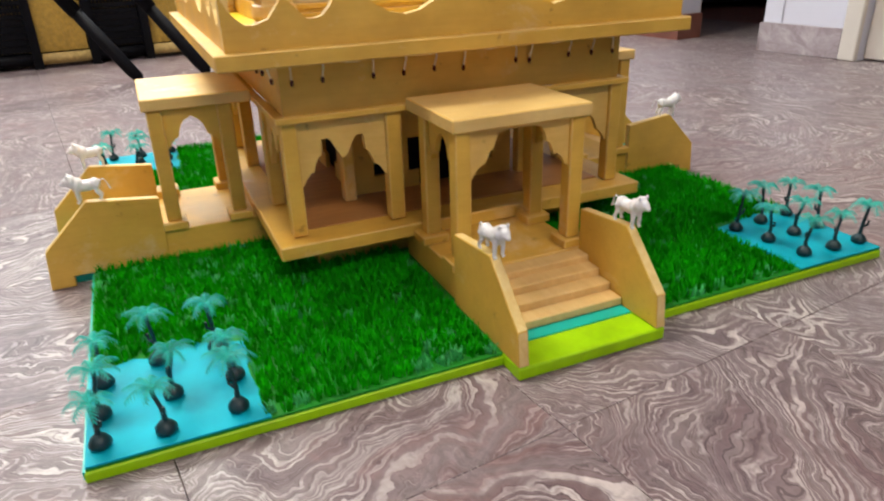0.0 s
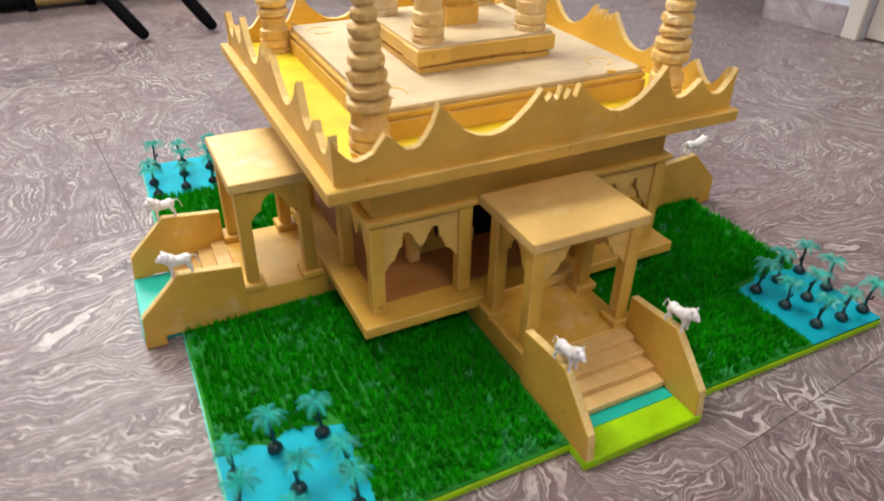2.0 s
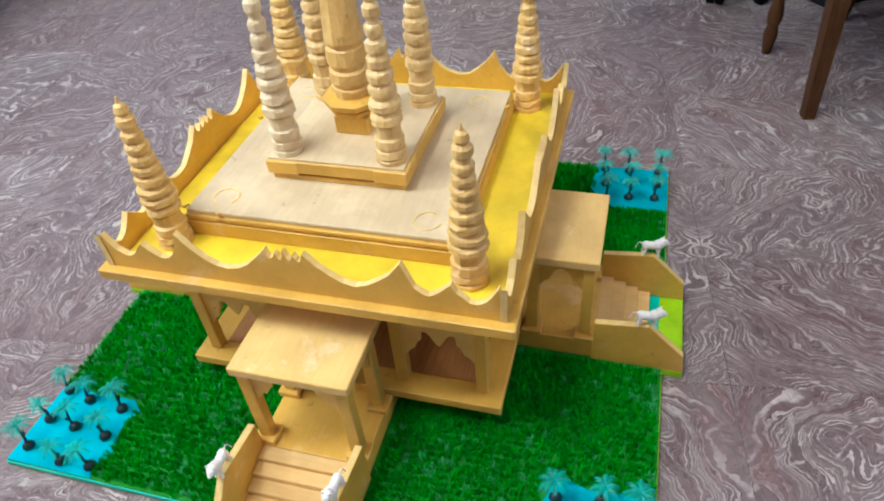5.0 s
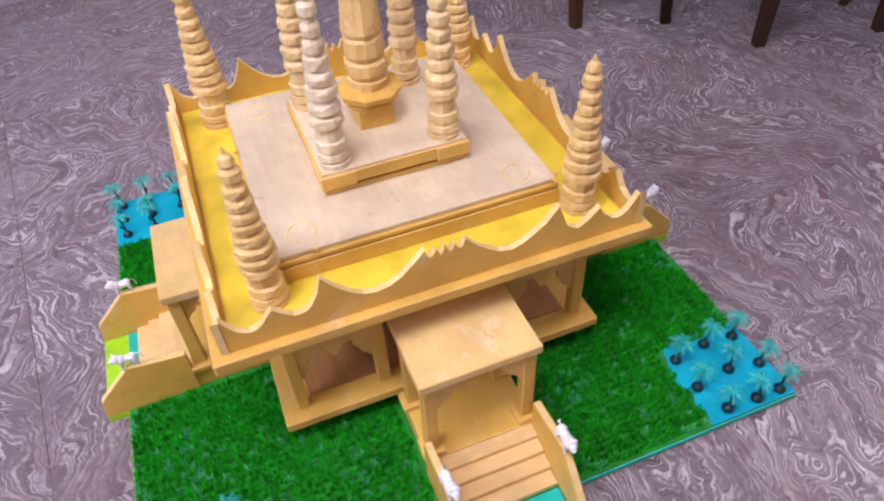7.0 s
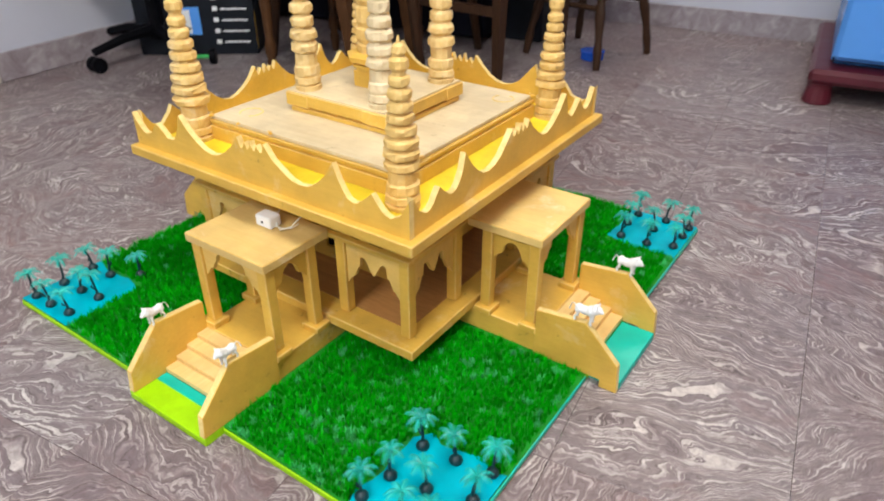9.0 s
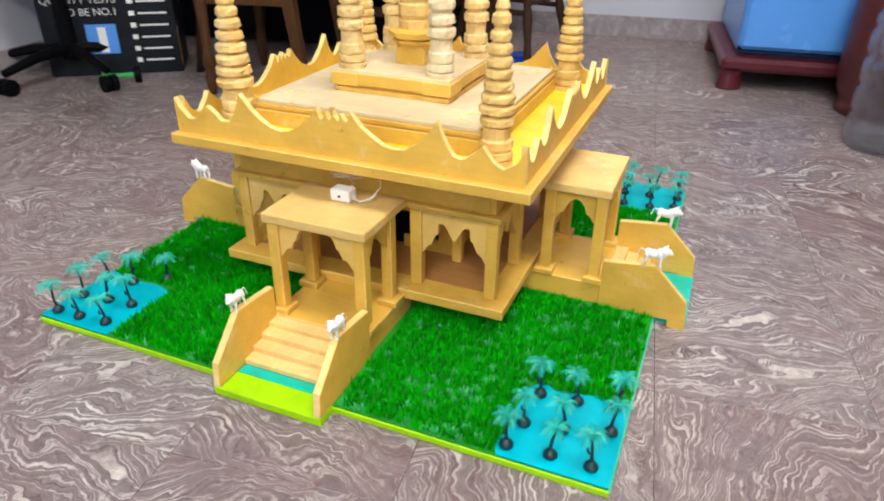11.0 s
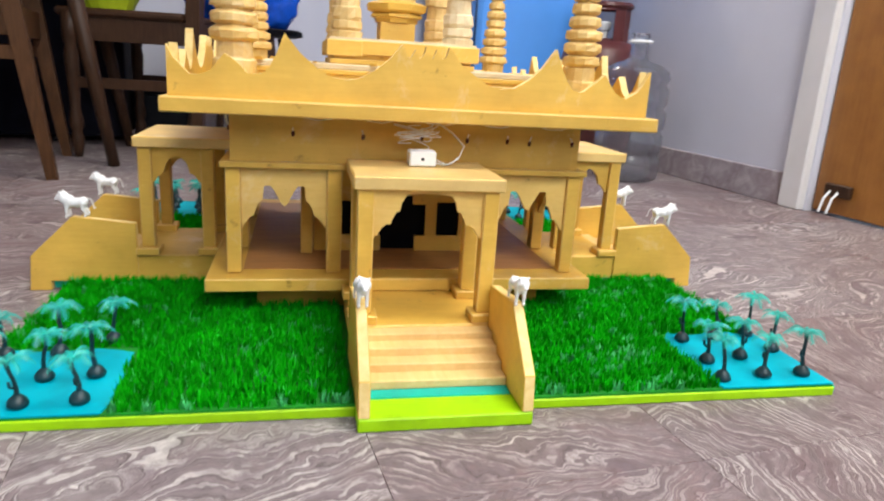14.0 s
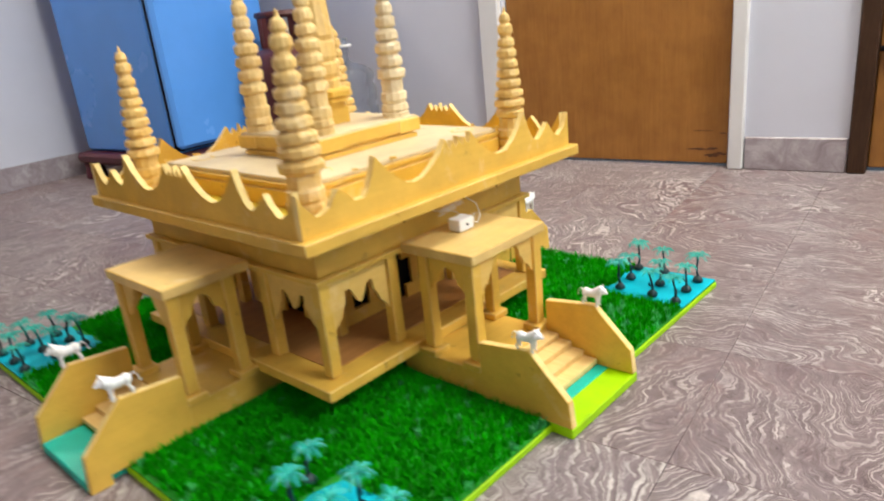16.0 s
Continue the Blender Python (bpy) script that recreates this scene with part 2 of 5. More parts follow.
def marble_material():
    """Polished mauve-brown marble with flowing veins; tiles are cut in fours that mirror one another."""
    m = Mat("swirled_marble", 0.3, 0.0, 0.24)
    rnd = m.n("ObjectInfo").outputs["Random"]
    turn = m.n("VectorRotate")
    turn.rotation_type = "Z_AXIS"
    turn.inputs["Angle"].default_value = radians(-7)
    m.link(m.n("NewGeometry").outputs["Position"], turn.inputs["Vector"])

    def vec(op, src, value=None):
        node = m.n("VectorMath")
        node.operation = op
        m.link(src, node.inputs[0])
        if hasattr(value, "is_output"):
            m.link(value, node.inputs[1])
        elif value is not None:
            node.inputs[1].default_value = value
        return node.outputs["Vector"]
    four = vec("SUBTRACT", turn.outputs["Vector"], (TILE_X - TILE, TILE_Y - TILE, 0))
    cell = vec("FLOOR", vec("DIVIDE", four, (2 * TILE, 2 * TILE, 100)))
    inside = vec("SUBTRACT", vec("SUBTRACT", four, vec("MULTIPLY", cell, (2 * TILE, 2 * TILE, 0))), (TILE, TILE, 0))
    lot = m.n("TexWhiteNoise")
    m.link(cell, lot.inputs["Vector"])
    spun = m.n("VectorRotate")
    spun.rotation_type = "Z_AXIS"
    m.link(vec("ABSOLUTE", inside), spun.inputs["Vector"])
    ang = m.n("Math")
    ang.operation = "MULTIPLY"
    ang.inputs[1].default_value = 6.283
    m.link(lot.outputs["Value"], ang.inputs[0])
    m.link(ang.outputs[0], spun.inputs["Angle"])
    co = vec("ADD", vec("ADD", spun.outputs["Vector"], vec("MULTIPLY", lot.outputs["Color"], (40, 40, 40))), vec("MULTIPLY", rnd, (0.05, 0.0, 0.11)))

    def math(op, a, b=None):
        node = m.n("Math")
        node.operation = op
        for i, v in enumerate((a, b)):
            if hasattr(v, "is_output"):
                m.link(v, node.inputs[i])
            elif v is not None:
                node.inputs[i].default_value = v
        return node.outputs[0]

    def moved(src, by, much):
        add = m.n("VectorMath")
        add.operation = "MULTIPLY_ADD"
        add.inputs[1].default_value = (much, much, much)
        m.link(by, add.inputs[0])
        m.link(src, add.inputs[2])
        return add.outputs["Vector"]

    def swirl(src, scale):
        node = m.n("TexNoise", Scale=scale, Detail=2.0, Roughness=0.5)
        m.link(src, node.inputs["Vector"])
        return node.outputs["Color"]
    bent = moved(moved(moved(co, swirl(co, 3.2), 0.13), swirl(co, 10.0), 0.040), swirl(co, 46.0), 0.019)
    mp = m.n("Mapping")
    mp.inputs["Scale"].default_value = (1.0, 1.9, 1.0)
    m.link(bent, mp.inputs["Vector"])
    split = m.n("SeparateXYZ")
    m.link(bent, split.inputs["Vector"])
    flow = math("MULTIPLY_ADD", m.noise(mp.outputs["Vector"], 2.4, 2.0, 0.5, 0.5), 0.46)
    m.link(math("MULTIPLY", split.outputs["Y"], 1.0), flow.node.inputs[2])

    def bands(freq, detail):
        """Streaks of uneven width along the lines of the flow."""
        node = m.n("TexNoise", Scale=1.0, Detail=detail, Roughness=0.62)
        node.noise_dimensions = "1D"
        m.link(math("MULTIPLY", flow, freq), node.inputs["W"])
        return node.outputs["Fac"]
    fine, wide = bands(190.0, 4.0), bands(52.0, 3.0)
    where = m.ramp(m.noise(co, 4.2, 5, 0.65, 1.2), (0.30, (0.30, 0.30, 0.30)), (0.46, (0.70, 0.70, 0.70)), (0.58, (1, 1, 1)))
    big = m.noise(co, 1.9, 4, 0.6, 0.6)
    grit = m.noise(bent, 85, 4, 0.7, 0.3)
    base = m.ramp(big, (0.32, (0.200, 0.122, 0.126)), (0.50, (0.200, 0.150, 0.160)), (0.68, (0.225, 0.190, 0.206)))
    base = m.mix(m.ramp(where, (0.30, (0.7, 0.7, 0.7)), (0.62, (0, 0, 0))), base, (0.270, 0.172, 0.170))
    c = m.mix(m.ramp(wide, (0.40, (0, 0, 0)), (0.62, (0.9, 0.9, 0.9))), base, (0.262, 0.220, 0.226))
    veins = m.ramp(fine, (0.512, (0, 0, 0)), (0.545, (0.65, 0.65, 0.65)), (0.62, (1, 1, 1)))
    broken = m.ramp(m.noise(bent, 21, 5, 0.7, 0.5), (0.40, (0.06, 0.06, 0.06)), (0.56, (1, 1, 1)))
    veins = m.mix(1.0, veins, broken, "MULTIPLY")
    c = m.mix(m.mix(1.0, veins, where, "MULTIPLY"), c, (0.60, 0.555, 0.54))
    c = m.mix(m.mix(1.0, where, (0.85, 0.85, 0.85), "MULTIPLY"), c, m.ramp(fine, (0.28, (0.74, 0.69, 0.70)), (0.44, (1, 1, 1))), "MULTIPLY")
    c = m.mix(0.8, c, m.ramp(grit, (0.3, (0.72, 0.70, 0.70)), (0.7, (1.24, 1.24, 1.24))), "MULTIPLY")
    c = m.mix(m.mix(1.0, where, (0.9, 0.9, 0.9), "MULTIPLY"), c, m.ramp(fine, (0.470, (1, 1, 1)), (0.498, (0.34, 0.30, 0.30)), (0.522, (1, 1, 1))), "MULTIPLY")
    fm = m.n("Mapping")
    fm.inputs["Scale"].default_value = (1.0, 3.2, 1.0)
    m.link(bent, fm.inputs["Vector"])
    fleck = m.ramp(m.noise(fm.outputs["Vector"], 24, 3, 0.6, 0.3), (0.61, (0, 0, 0)), (0.70, (0.8, 0.8, 0.8)))
    c = m.mix(m.mix(1.0, fleck, where, "MULTIPLY"), c, (0.55, 0.51, 0.50))
    c = m.mix(1.0, c, m.ramp(rnd, (0.0, (0.84, 0.79, 0.79)), (1.0, (1.0, 1.0, 1.0))), "MULTIPLY")
    m.colour(c).rough(grit, 0.30, 0.46)
    return m.m


MARBLE = marble_material()
GROUT = paint("grout", (0.15, 0.115, 0.115), 0.8, 0.2, 30)
GLASSY = Mat("clear_blue_plastic", 0.06)
GLASSY.colour((0.90, 0.94, 0.97))
GLASSY.b.inputs["Transmission Weight"].default_value = 0.92
GLASSY.b.inputs["IOR"].default_value = 1.40
GLASSY.b.inputs["Alpha"].default_value = 0.62
GLASSY = GLASSY.m
JUGPLASTIC = Mat("scuffed_clear_plastic", 0.16)
JUGPLASTIC.colour((0.70, 0.76, 0.86))
JUGPLASTIC.b.inputs["Transmission Weight"].default_value = 0.95
JUGPLASTIC.b.inputs["IOR"].default_value = 1.32
JUGPLASTIC.b.inputs["Alpha"].default_value = 0.42
JUGPLASTIC = JUGPLASTIC.m
GLOW = Mat("lamp_tube", 0.4)
GLOW.colour((0.9, 0.9, 0.9))
GLOW.b.inputs["Emission Color"].default_value = (1.0, 0.94, 0.85, 1)
GLOW.b.inputs["Emission Strength"].default_value = 3.0
GLOW = GLOW.m

# ---------------------------------------------------------------- mesh helpers


def box(bm, x0, x1, y0, y1, z0, z1):
    vs = [bm.verts.new(p) for p in ((x0, y0, z0), (x1, y0, z0), (x1, y1, z0), (x0, y1, z0), (x0, y0, z1), (x1, y0, z1), (x1, y1, z1), (x0, y1, z1))]
    for f in ((3, 2, 1, 0), (4, 5, 6, 7), (0, 1, 5, 4), (1, 2, 6, 5), (2, 3, 7, 6), (3, 0, 4, 7)):
        bm.faces.new([vs[i] for i in f])
    return vs


def taper(bm, x, y, z0, z1, r0, r1):
    """A square bar that tapers from half-width r0 to r1; x and y are pairs (foot, head)."""
    vs = [bm.verts.new((x[k] + a * r, y[k] + b * r, z)) for k, z, r in ((0, z0, r0), (1, z1, r1)) for a, b in ((-1, -1), (1, -1), (1, 1), (-1, 1))]
    for f in ((3, 2, 1, 0), (4, 5, 6, 7), (0, 1, 5, 4), (1, 2, 6, 5), (2, 3, 7, 6), (3, 0, 4, 7)):
        bm.faces.new([vs[i] for i in f])


def prism(bm, pts, lo, hi, axis="y"):
    """An outline in two axes, pulled along the third from lo to hi."""
    def at(p, v):
        return {"y": (p[0], v, p[1]), "x": (v, p[0], p[1]), "z": (p[0], p[1], v)}[axis]
    a = [bm.verts.new(at(p, lo)) for p in pts]
    b = [bm.verts.new(at(p, hi)) for p in pts]
    bm.faces.new(a[::-1])
    bm.faces.new(b)
    for i in range(len(pts)):
        j = (i + 1) % len(pts)
        bm.faces.new((a[i], a[j], b[j], b[i]))


def lathe(bm, profile, n=16, at=(0, 0), jitter=0.0, turn=0.0, rng=None):
    """Rings (radius, z) round an upright axis, closed at both ends."""
    rings = []
    for r, z in profile:
        ring = []
        for i in range(n):
            a = 2 * math.pi * (i + turn) / n
            k = r * (1 + (rng.uniform(-jitter, jitter) if rng else 0))
            ring.append(bm.verts.new((at[0] + k * math.cos(a), at[1] + k * math.sin(a), z + (rng.uniform(-jitter, jitter) * r * 0.5 if rng else 0))))
        rings.append(ring)
    for a, b in zip(rings, rings[1:]):
        for i in range(n):
            j = (i + 1) % n
            bm.faces.new((a[i], a[j], b[j], b[i]))
    bm.faces.new(rings[0][::-1])
    bm.faces.new(rings[-1])


def tube(bm, pts, r, n=6):
    """A round bar along points."""
    pts = [Vector(p) for p in pts]
    rings = []
    for i, p in enumerate(pts):
        d = (pts[min(i + 1, len(pts) - 1)] - pts[max(i - 1, 0)]).normalized()
        side = d.cross(Vector((0.31, 0.17, 0.93))).normalized()
        up = side.cross(d)
        rr = r[i] if isinstance(r, (list, tuple)) else r
        rings.append([bm.verts.new(p + rr * (math.cos(2 * math.pi * k / n) * side + math.sin(2 * math.pi * k / n) * up)) for k in range(n)])
    for a, b in zip(rings, rings[1:]):
        for k in range(n):
            j = (k + 1) % n
            bm.faces.new((a[k], a[j], b[j], b[k]))
    bm.faces.new(rings[0][::-1])
    bm.faces.new(rings[-1])


def blob(bm, c, r, seg=10, rings=7):
    """An ellipsoid with half-axes r."""
    m = Matrix.Translation(c) @ Matrix.Diagonal((*r, 1))
    bmesh.ops.create_uvsphere(bm, u_segments=seg, v_segments=rings, radius=1, matrix=m)


def bevelled(bm, width, slot=None):
    """Edges cut off; the cut faces take the material slot, if one is given."""
    bmesh.ops.remove_doubles(bm, verts=bm.verts, dist=1e-6)
    edges = [e for e in bm.edges if len(e.link_faces) == 2 and e.calc_face_angle(0) > 0.6]
    cut = bmesh.ops.bevel(bm, geom=edges, offset=width, segments=1, affect="EDGES", clamp_overlap=True)
    if slot is not None:
        for f in cut["faces"]:
            f.material_index = slot
    return bm


def mesh_of(name, bm, material, scale=1.0, smooth=False, m=None):
    if m is not None:
        bmesh.ops.transform(bm, matrix=m, verts=bm.verts)
    if scale != 1.0:
        bmesh.ops.scale(bm, vec=(scale,) * 3, verts=bm.verts)
    bmesh.ops.recalc_face_normals(bm, faces=bm.faces)
    me = bpy.data.meshes.new(name)
    bm.to_mesh(me)
    bm.free()
    for mt in (material if isinstance(material, (list, tuple)) else [material]):
        me.materials.append(mt)
    if smooth:
        me.polygons.foreach_set("use_smooth", [True] * len(me.polygons))
    return me


def part(name, bm, material, parent=None, label="", scale=1.0, smooth=False, m=None):
    """One mesh object under a thing or a part (or at top level, with no parent)."""
    ob = new(name, mesh_of(name, bm, material, scale, smooth, m))
    if parent is not None:
        ob.parent = parent
    return tagged(ob, label)


def thing(name, label, category, group="", kind="", at=None):
    ob = new(name)
    ob.empty_display_size = 0.05
    if at is not None:
        ob.matrix_basis = at
    return tagged(ob, label, category, group, kind)


def structure(name, bm, material, label, category, m=None):
    ob = part(name, bm, material, None, label, m=m)
    return tagged(ob, "", category, "", "structure")


def quarter(k):
    """The turn of side k: 0 south, 1 east, 2 north, 3 west."""
    return Matrix.Rotation(radians(90 * k), 4, "Z")

# ---------------------------------------------------------------- room
X0, X1, Y0, Y1, TOP = -1.297, 1.767, -2.25, 2.55, 2.85


def room():
    T = 0.12
    bm = bmesh.new()
    box(bm, X0 - 0.3, X1 + 2.5, Y0 - 0.3, Y1 + 0.4, -0.10, -0.012)
    structure("floor", bm, GROUT, "dark grout bed under polished marble slabs", "floor", ROOM)
    bm = bmesh.new()
    box(bm, X0 - 0.3, X1 + 2.6, Y0 - 0.3, Y1 + 1.2, TOP, TOP + 0.1)
    structure("ceiling", bm, CEILPAINT, "plain white painted ceiling", "ceiling", ROOM)
    # west wall with two brown doors
    f0, f1 = 0.662, 1.42
    d0, d1, dh = -0.405, 0.325, 2.05
    bm = bmesh.new()
    box(bm, X0 - T, X0, Y0, d0, 0, TOP)
    box(bm, X0 - T, X0, d1, f0, 0, TOP)
    box(bm, X0 - T, X0, f1, Y1, 0, TOP)
    box(bm, X0 - T, X0, d0, d1, dh, TOP)
    box(bm, X0 - T, X0, f0, f1, dh, TOP)
    structure("wall_west", bm, WALLPAINT, "lilac-white painted wall with two brown doors", "wall", ROOM)
    bm = bmesh.new()
    box(bm, X0 - T - 0.1, X1 + T, Y0 - T, Y0, 0, TOP)
    structure("wall_south", bm, WALLPAINT, "lilac-white painted wall behind the furniture", "wall", ROOM)
    # east wall: cream door, then a pier, then a wide opening to the next room
    e0, e1 = -0.315, 0.305
    bm = bmesh.new()
    box(bm, X1, X1 + T, Y0, e0, 0, TOP)
    box(bm, X1, X1 + T, e1, 0.645, 0, TOP)
    box(bm, X1 - 0.006, X1, 0.580, 0.645, 0.0945, TOP)
    box(bm, X1, X1 + T, 1.02, Y1, 0, TOP)
    box(bm, X1, X1 + T, e0, e1, dh, TOP)
    box(bm, X1, X1 + T, 0.645, 1.02, 2.2, TOP)
    structure("wall_east", bm, WALLPAINT, "white painted wall with a cream door and an opening", "wall", ROOM)
    bm = bmesh.new()
    box(bm, X1 + 2.2, X1 + 2.3, Y0, Y1 + 1, 0, TOP)
    box(bm, X1 + T, X1 + 2.2, Y0 + 1.0, Y0 + 1.1, 0, TOP)
    structure("wall_far_east", bm, WALLPAINT, "white wall of the dim next room", "wall", ROOM)
    # north wall, with an unseen window added above the seats
    w0, w1, s0, s1 = -1.15, 0.5, 0.85, 2.2
    bm = bmesh.new()
    box(bm, X0 - T, w0, Y1, Y1 + T, 0, TOP)
    box(bm, w1, X1 + 2.3, Y1, Y1 + T, 0, TOP)
    box(bm, w0, w1, Y1, Y1 + T, 0, s0)
    box(bm, w0, w1, Y1, Y1 + T, s1, TOP)
    structure("wall_north", bm, WALLPAINT, "white wall with an added, unseen wide window", "wall", ROOM)
    # skirting
    bm = bmesh.new()
    H, D = 0.094, 0.012
    box(bm, X0, X0 + D, Y0 + D, d0 - 0.085, 0, H)
    box(bm, X0, X0 + D, d1 + 0.048, f0 - 0.032, 0, H)
    box(bm, X0, X0 + D, f1 + 0.032, Y1 - D, 0, H)
    box(bm, X0, X1 - D, Y0, Y0 + D, 0, H)
    box(bm, X1 - D, X1, Y0 + D, e0 - 0.06, 0, H)
    box(bm, X1 - D, X1, e1 + 0.056, 0.645, 0, H)
    box(bm, X1 - D, X1 + T + D, 0.645, 0.645 + D, 0, H)
    box(bm, X0 + D, X1, Y1 - D, Y1, 0, H)
    structure("baseboard", bmesh_bevel(bm, 0.003), SKIRT, "mottled grey granite skirting along the walls", "baseboard", ROOM)
    bm = bmesh.new()
    box(bm, X1 - D, X1, 1.02, Y1 - D, 0, H)
    box(bm, X1 - D, X1 + T, 1.02 - D, 1.02, 0, H)
    structure("baseboard", bm, REDSKIRT, "red-brown skirting beside the dim opening", "baseboard", ROOM)
    # brown doors
    door = tagged(thing("door_1", "closed plain brown veneer door in a white frame", "door", kind="structure"))
    bm = bmesh.new()
    box(bm, X0 - 0.055, X0 - 0.020, d0 + 0.004, d1 - 0.004, 0.007, dh)
    part("door_leaf", bmesh_bevel(bm, 0.003), BROWNDOOR, door, m=ROOM)
    bm = bmesh.new()
    for y, w in ((d0 - 0.080, 0.075), (d1 + 0.005, 0.040)):
        box(bm, X0 - 0.07, X0 + 0.022, y, y + w, 0, dh + 0.06)
    box(bm, X0 - 0.07, X0 + 0.022, d0 - 0.005, d1 + 0.005, dh + 0.003, dh + 0.06)
    part("door_frame", bmesh_bevel(bm, 0.004), FRAMEPAINT, door, "white painted door frame", m=ROOM)
    bm = bmesh.new()
    box(bm, X0 - 0.0195, X0 - 0.004, d0 + 0.045, d0 + 0.125, 0.055, 0.088)
    part("stop_plate", bmesh_bevel(bm, 0.003), DARKWOOD, door, "dark door-stop plate", m=ROOM)
    bm = bmesh.new()
    for y in (d0 + 0.065, d0 + 0.09):
        tube(bm, [(X0 - 0.008, y, 0.07), (X0 + 0.012, y, 0.05), (X0 + 0.022, y, 0.012)], 0.0034)
    part("door_stop", bm, WHITEPLASTIC, door, "pair of white rubber-tipped prongs", m=ROOM)
    bm = bmesh.new()
    rng = random.Random(5)
    for y, z, w, h in ((0.125, 0.048, 0.085, 0.0055), (0.062, 0.052, 0.030, 0.006), (0.072, 0.030, 0.045, 0.013), (0.045, 0.036, 0.040, 0.009), (0.105, 0.105, 0.060, 0.002), (0.03, 0.098, 0.022, 0.003)):
        y0, n = d1 - y, 9
        up = [(y0 + w * k / n, z + h * (0.35 + 0.65 * rng.random()) * math.sin(math.pi * (0.06 + 0.88 * k / n))) for k in range(n + 1)]
        low = [(y0 + w * k / n, z - 0.6 * h * rng.random() * math.sin(math.pi * k / n) - 0.0004) for k in range(n, -1, -1)]
        prism(bm, up + low, X0 - 0.0202, X0 - 0.0192, "x")
    part("scuff_mark", bm, SCUFF, door, "dark smeared scuffs low on the door", m=ROOM)
    door = thing("door_3", "closed dark brown door with an iron bolt", "door", kind="structure")
    bm = bmesh.new()
    box(bm, X0 - 0.055, X0 - 0.025, f0 + 0.016, f1 - 0.045, 0.010, dh - 0.045)
    part("door_leaf", bmesh_bevel(bm, 0.003), BROWNDOOR, door, m=ROOM)
    bm = bmesh.new()
    for y, w in ((f0 - 0.03, 0.045), (f1 - 0.044, 0.074)):
        box(bm, X0 - 0.06, X0 + 0.018, y, y + w, 0, dh)
    box(bm, X0 - 0.06, X0 + 0.018, f0 + 0.015, f1 - 0.044, dh - 0.044, dh)
    part("door_frame", bmesh_bevel(bm, 0.004), DARKWOOD, door, "dark brown door frame", m=ROOM)
    bm = bmesh.new()
    tube(bm, [(X0 - 0.012, f0 + 0.018, 0.32), (X0 - 0.012, f0 + 0.19, 0.32)], 0.008, 8)
    box(bm, X0 - 0.0245, X0 - 0.004, f0 + 0.03, f0 + 0.055, 0.302, 0.338)
    box(bm, X0 - 0.0245, X0 - 0.004, f0 + 0.13, f0 + 0.15, 0.302, 0.338)
    part("bolt", bm, BLACK, door, "black iron sliding bolt", m=ROOM)
    # cream panelled door
    door = thing("door_2", "closed cream panelled door in a cream frame", "door", kind="structure")
    bm = bmesh.new()
    box(bm, X1 + 0.03, X1 + 0.06, e0, e1, 0.004, dh)
    for a, b in ((0.10, 0.95), (1.10, 1.92)):
        box(bm, X1 + 0.018, X1 + 0.029, e0 + 0.07, e1 - 0.07, a, b)
    part("door_leaf", bmesh_bevel(bm, 0.005), CREAMDOOR, door, m=ROOM)
    bm = bmesh.new()
    for y in (e0 - 0.055, e1):
        box(bm, X1 - 0.018, X1 + 0.07, y, y + 0.055, 0, dh + 0.05)
    box(bm, X1 - 0.018, X1 + 0.07, e0, e1, dh + 0.002, dh + 0.05)
    part("door_frame", bmesh_bevel(bm, 0.004), CREAMDOOR, door, m=ROOM)
    # window added to carry the cool north fill
    win = thing("window_1", "added, unseen wide white-framed window with clear panes", "window", kind="structure")
    bm = bmesh.new()
    for x in (w0, (w0 + w1) / 2 - 0.02, w1 - 0.04):
        box(bm, x, x + 0.04, Y1 + 0.03, Y1 + 0.08, s0, s1)
    for z in (s0, s1 - 0.04):
        box(bm, w0 + 0.04, (w0 + w1) / 2 - 0.02, Y1 + 0.03, Y1 + 0.08, z, z + 0.04)
        box(bm, (w0 + w1) / 2 + 0.02, w1 - 0.04, Y1 + 0.03, Y1 + 0.08, z, z + 0.04)
    part("window_frame", bm, FRAMEPAINT, win, m=ROOM)
    for a, c in ((w0 + 0.041, (w0 + w1) / 2 - 0.021), ((w0 + w1) / 2 + 0.021, w1 - 0.041)):
        bm = bmesh.new()
        box(bm, a, c, Y1 + 0.056, Y1 + 0.060, s0 + 0.041, s1 - 0.041)
        pane = part("pane", bm, GLASSY, win, "clear glass pane", m=ROOM)
        pane.visible_shadow = False
    # unseen tube lamp added high on the south wall, to go with the fill light
    lamp = thing("wall_lamp", "added, unseen white tube lamp high on the south wall", "lamp")
    bm = bmesh.new()
    box(bm, -0.90, 0.35, Y0 + 0.001, Y0 + 0.03, 2.30, 2.36)
    part("housing", bm, WHITEPLASTIC, lamp, m=ROOM)
    bm = bmesh.new()
    tube(bm, [(-0.87, Y0 + 0.05, 2.33), (0.32, Y0 + 0.05, 2.33)], 0.014, 10)
    part("tube", bm, GLOW, lamp, m=ROOM)
    # unseen ceiling lamp, added to go with the overhead fill
    lamp = thing("ceiling_lamp", "added, unseen white square lamp fixed to the ceiling", "lamp")
    bm = bmesh.new()
    box(bm, -1.22, -0.28, 0.43, 0.97, TOP - 0.03, TOP - 0.001)
    part("housing", bevelled(bm, 0.006), WHITEPLASTIC, lamp, m=ROOM)
    bm = bmesh.new()
    box(bm, -1.19, -0.31, 0.46, 0.94, TOP - 0.036, TOP - 0.031)
    part("diffuser", bm, GLOW, lamp, m=ROOM)
    # tube lamp high on the north wall
    lamp = thing("wall_lamp", "white tube lamp high on the wall over the added window", "lamp")
    bm = bmesh.new()
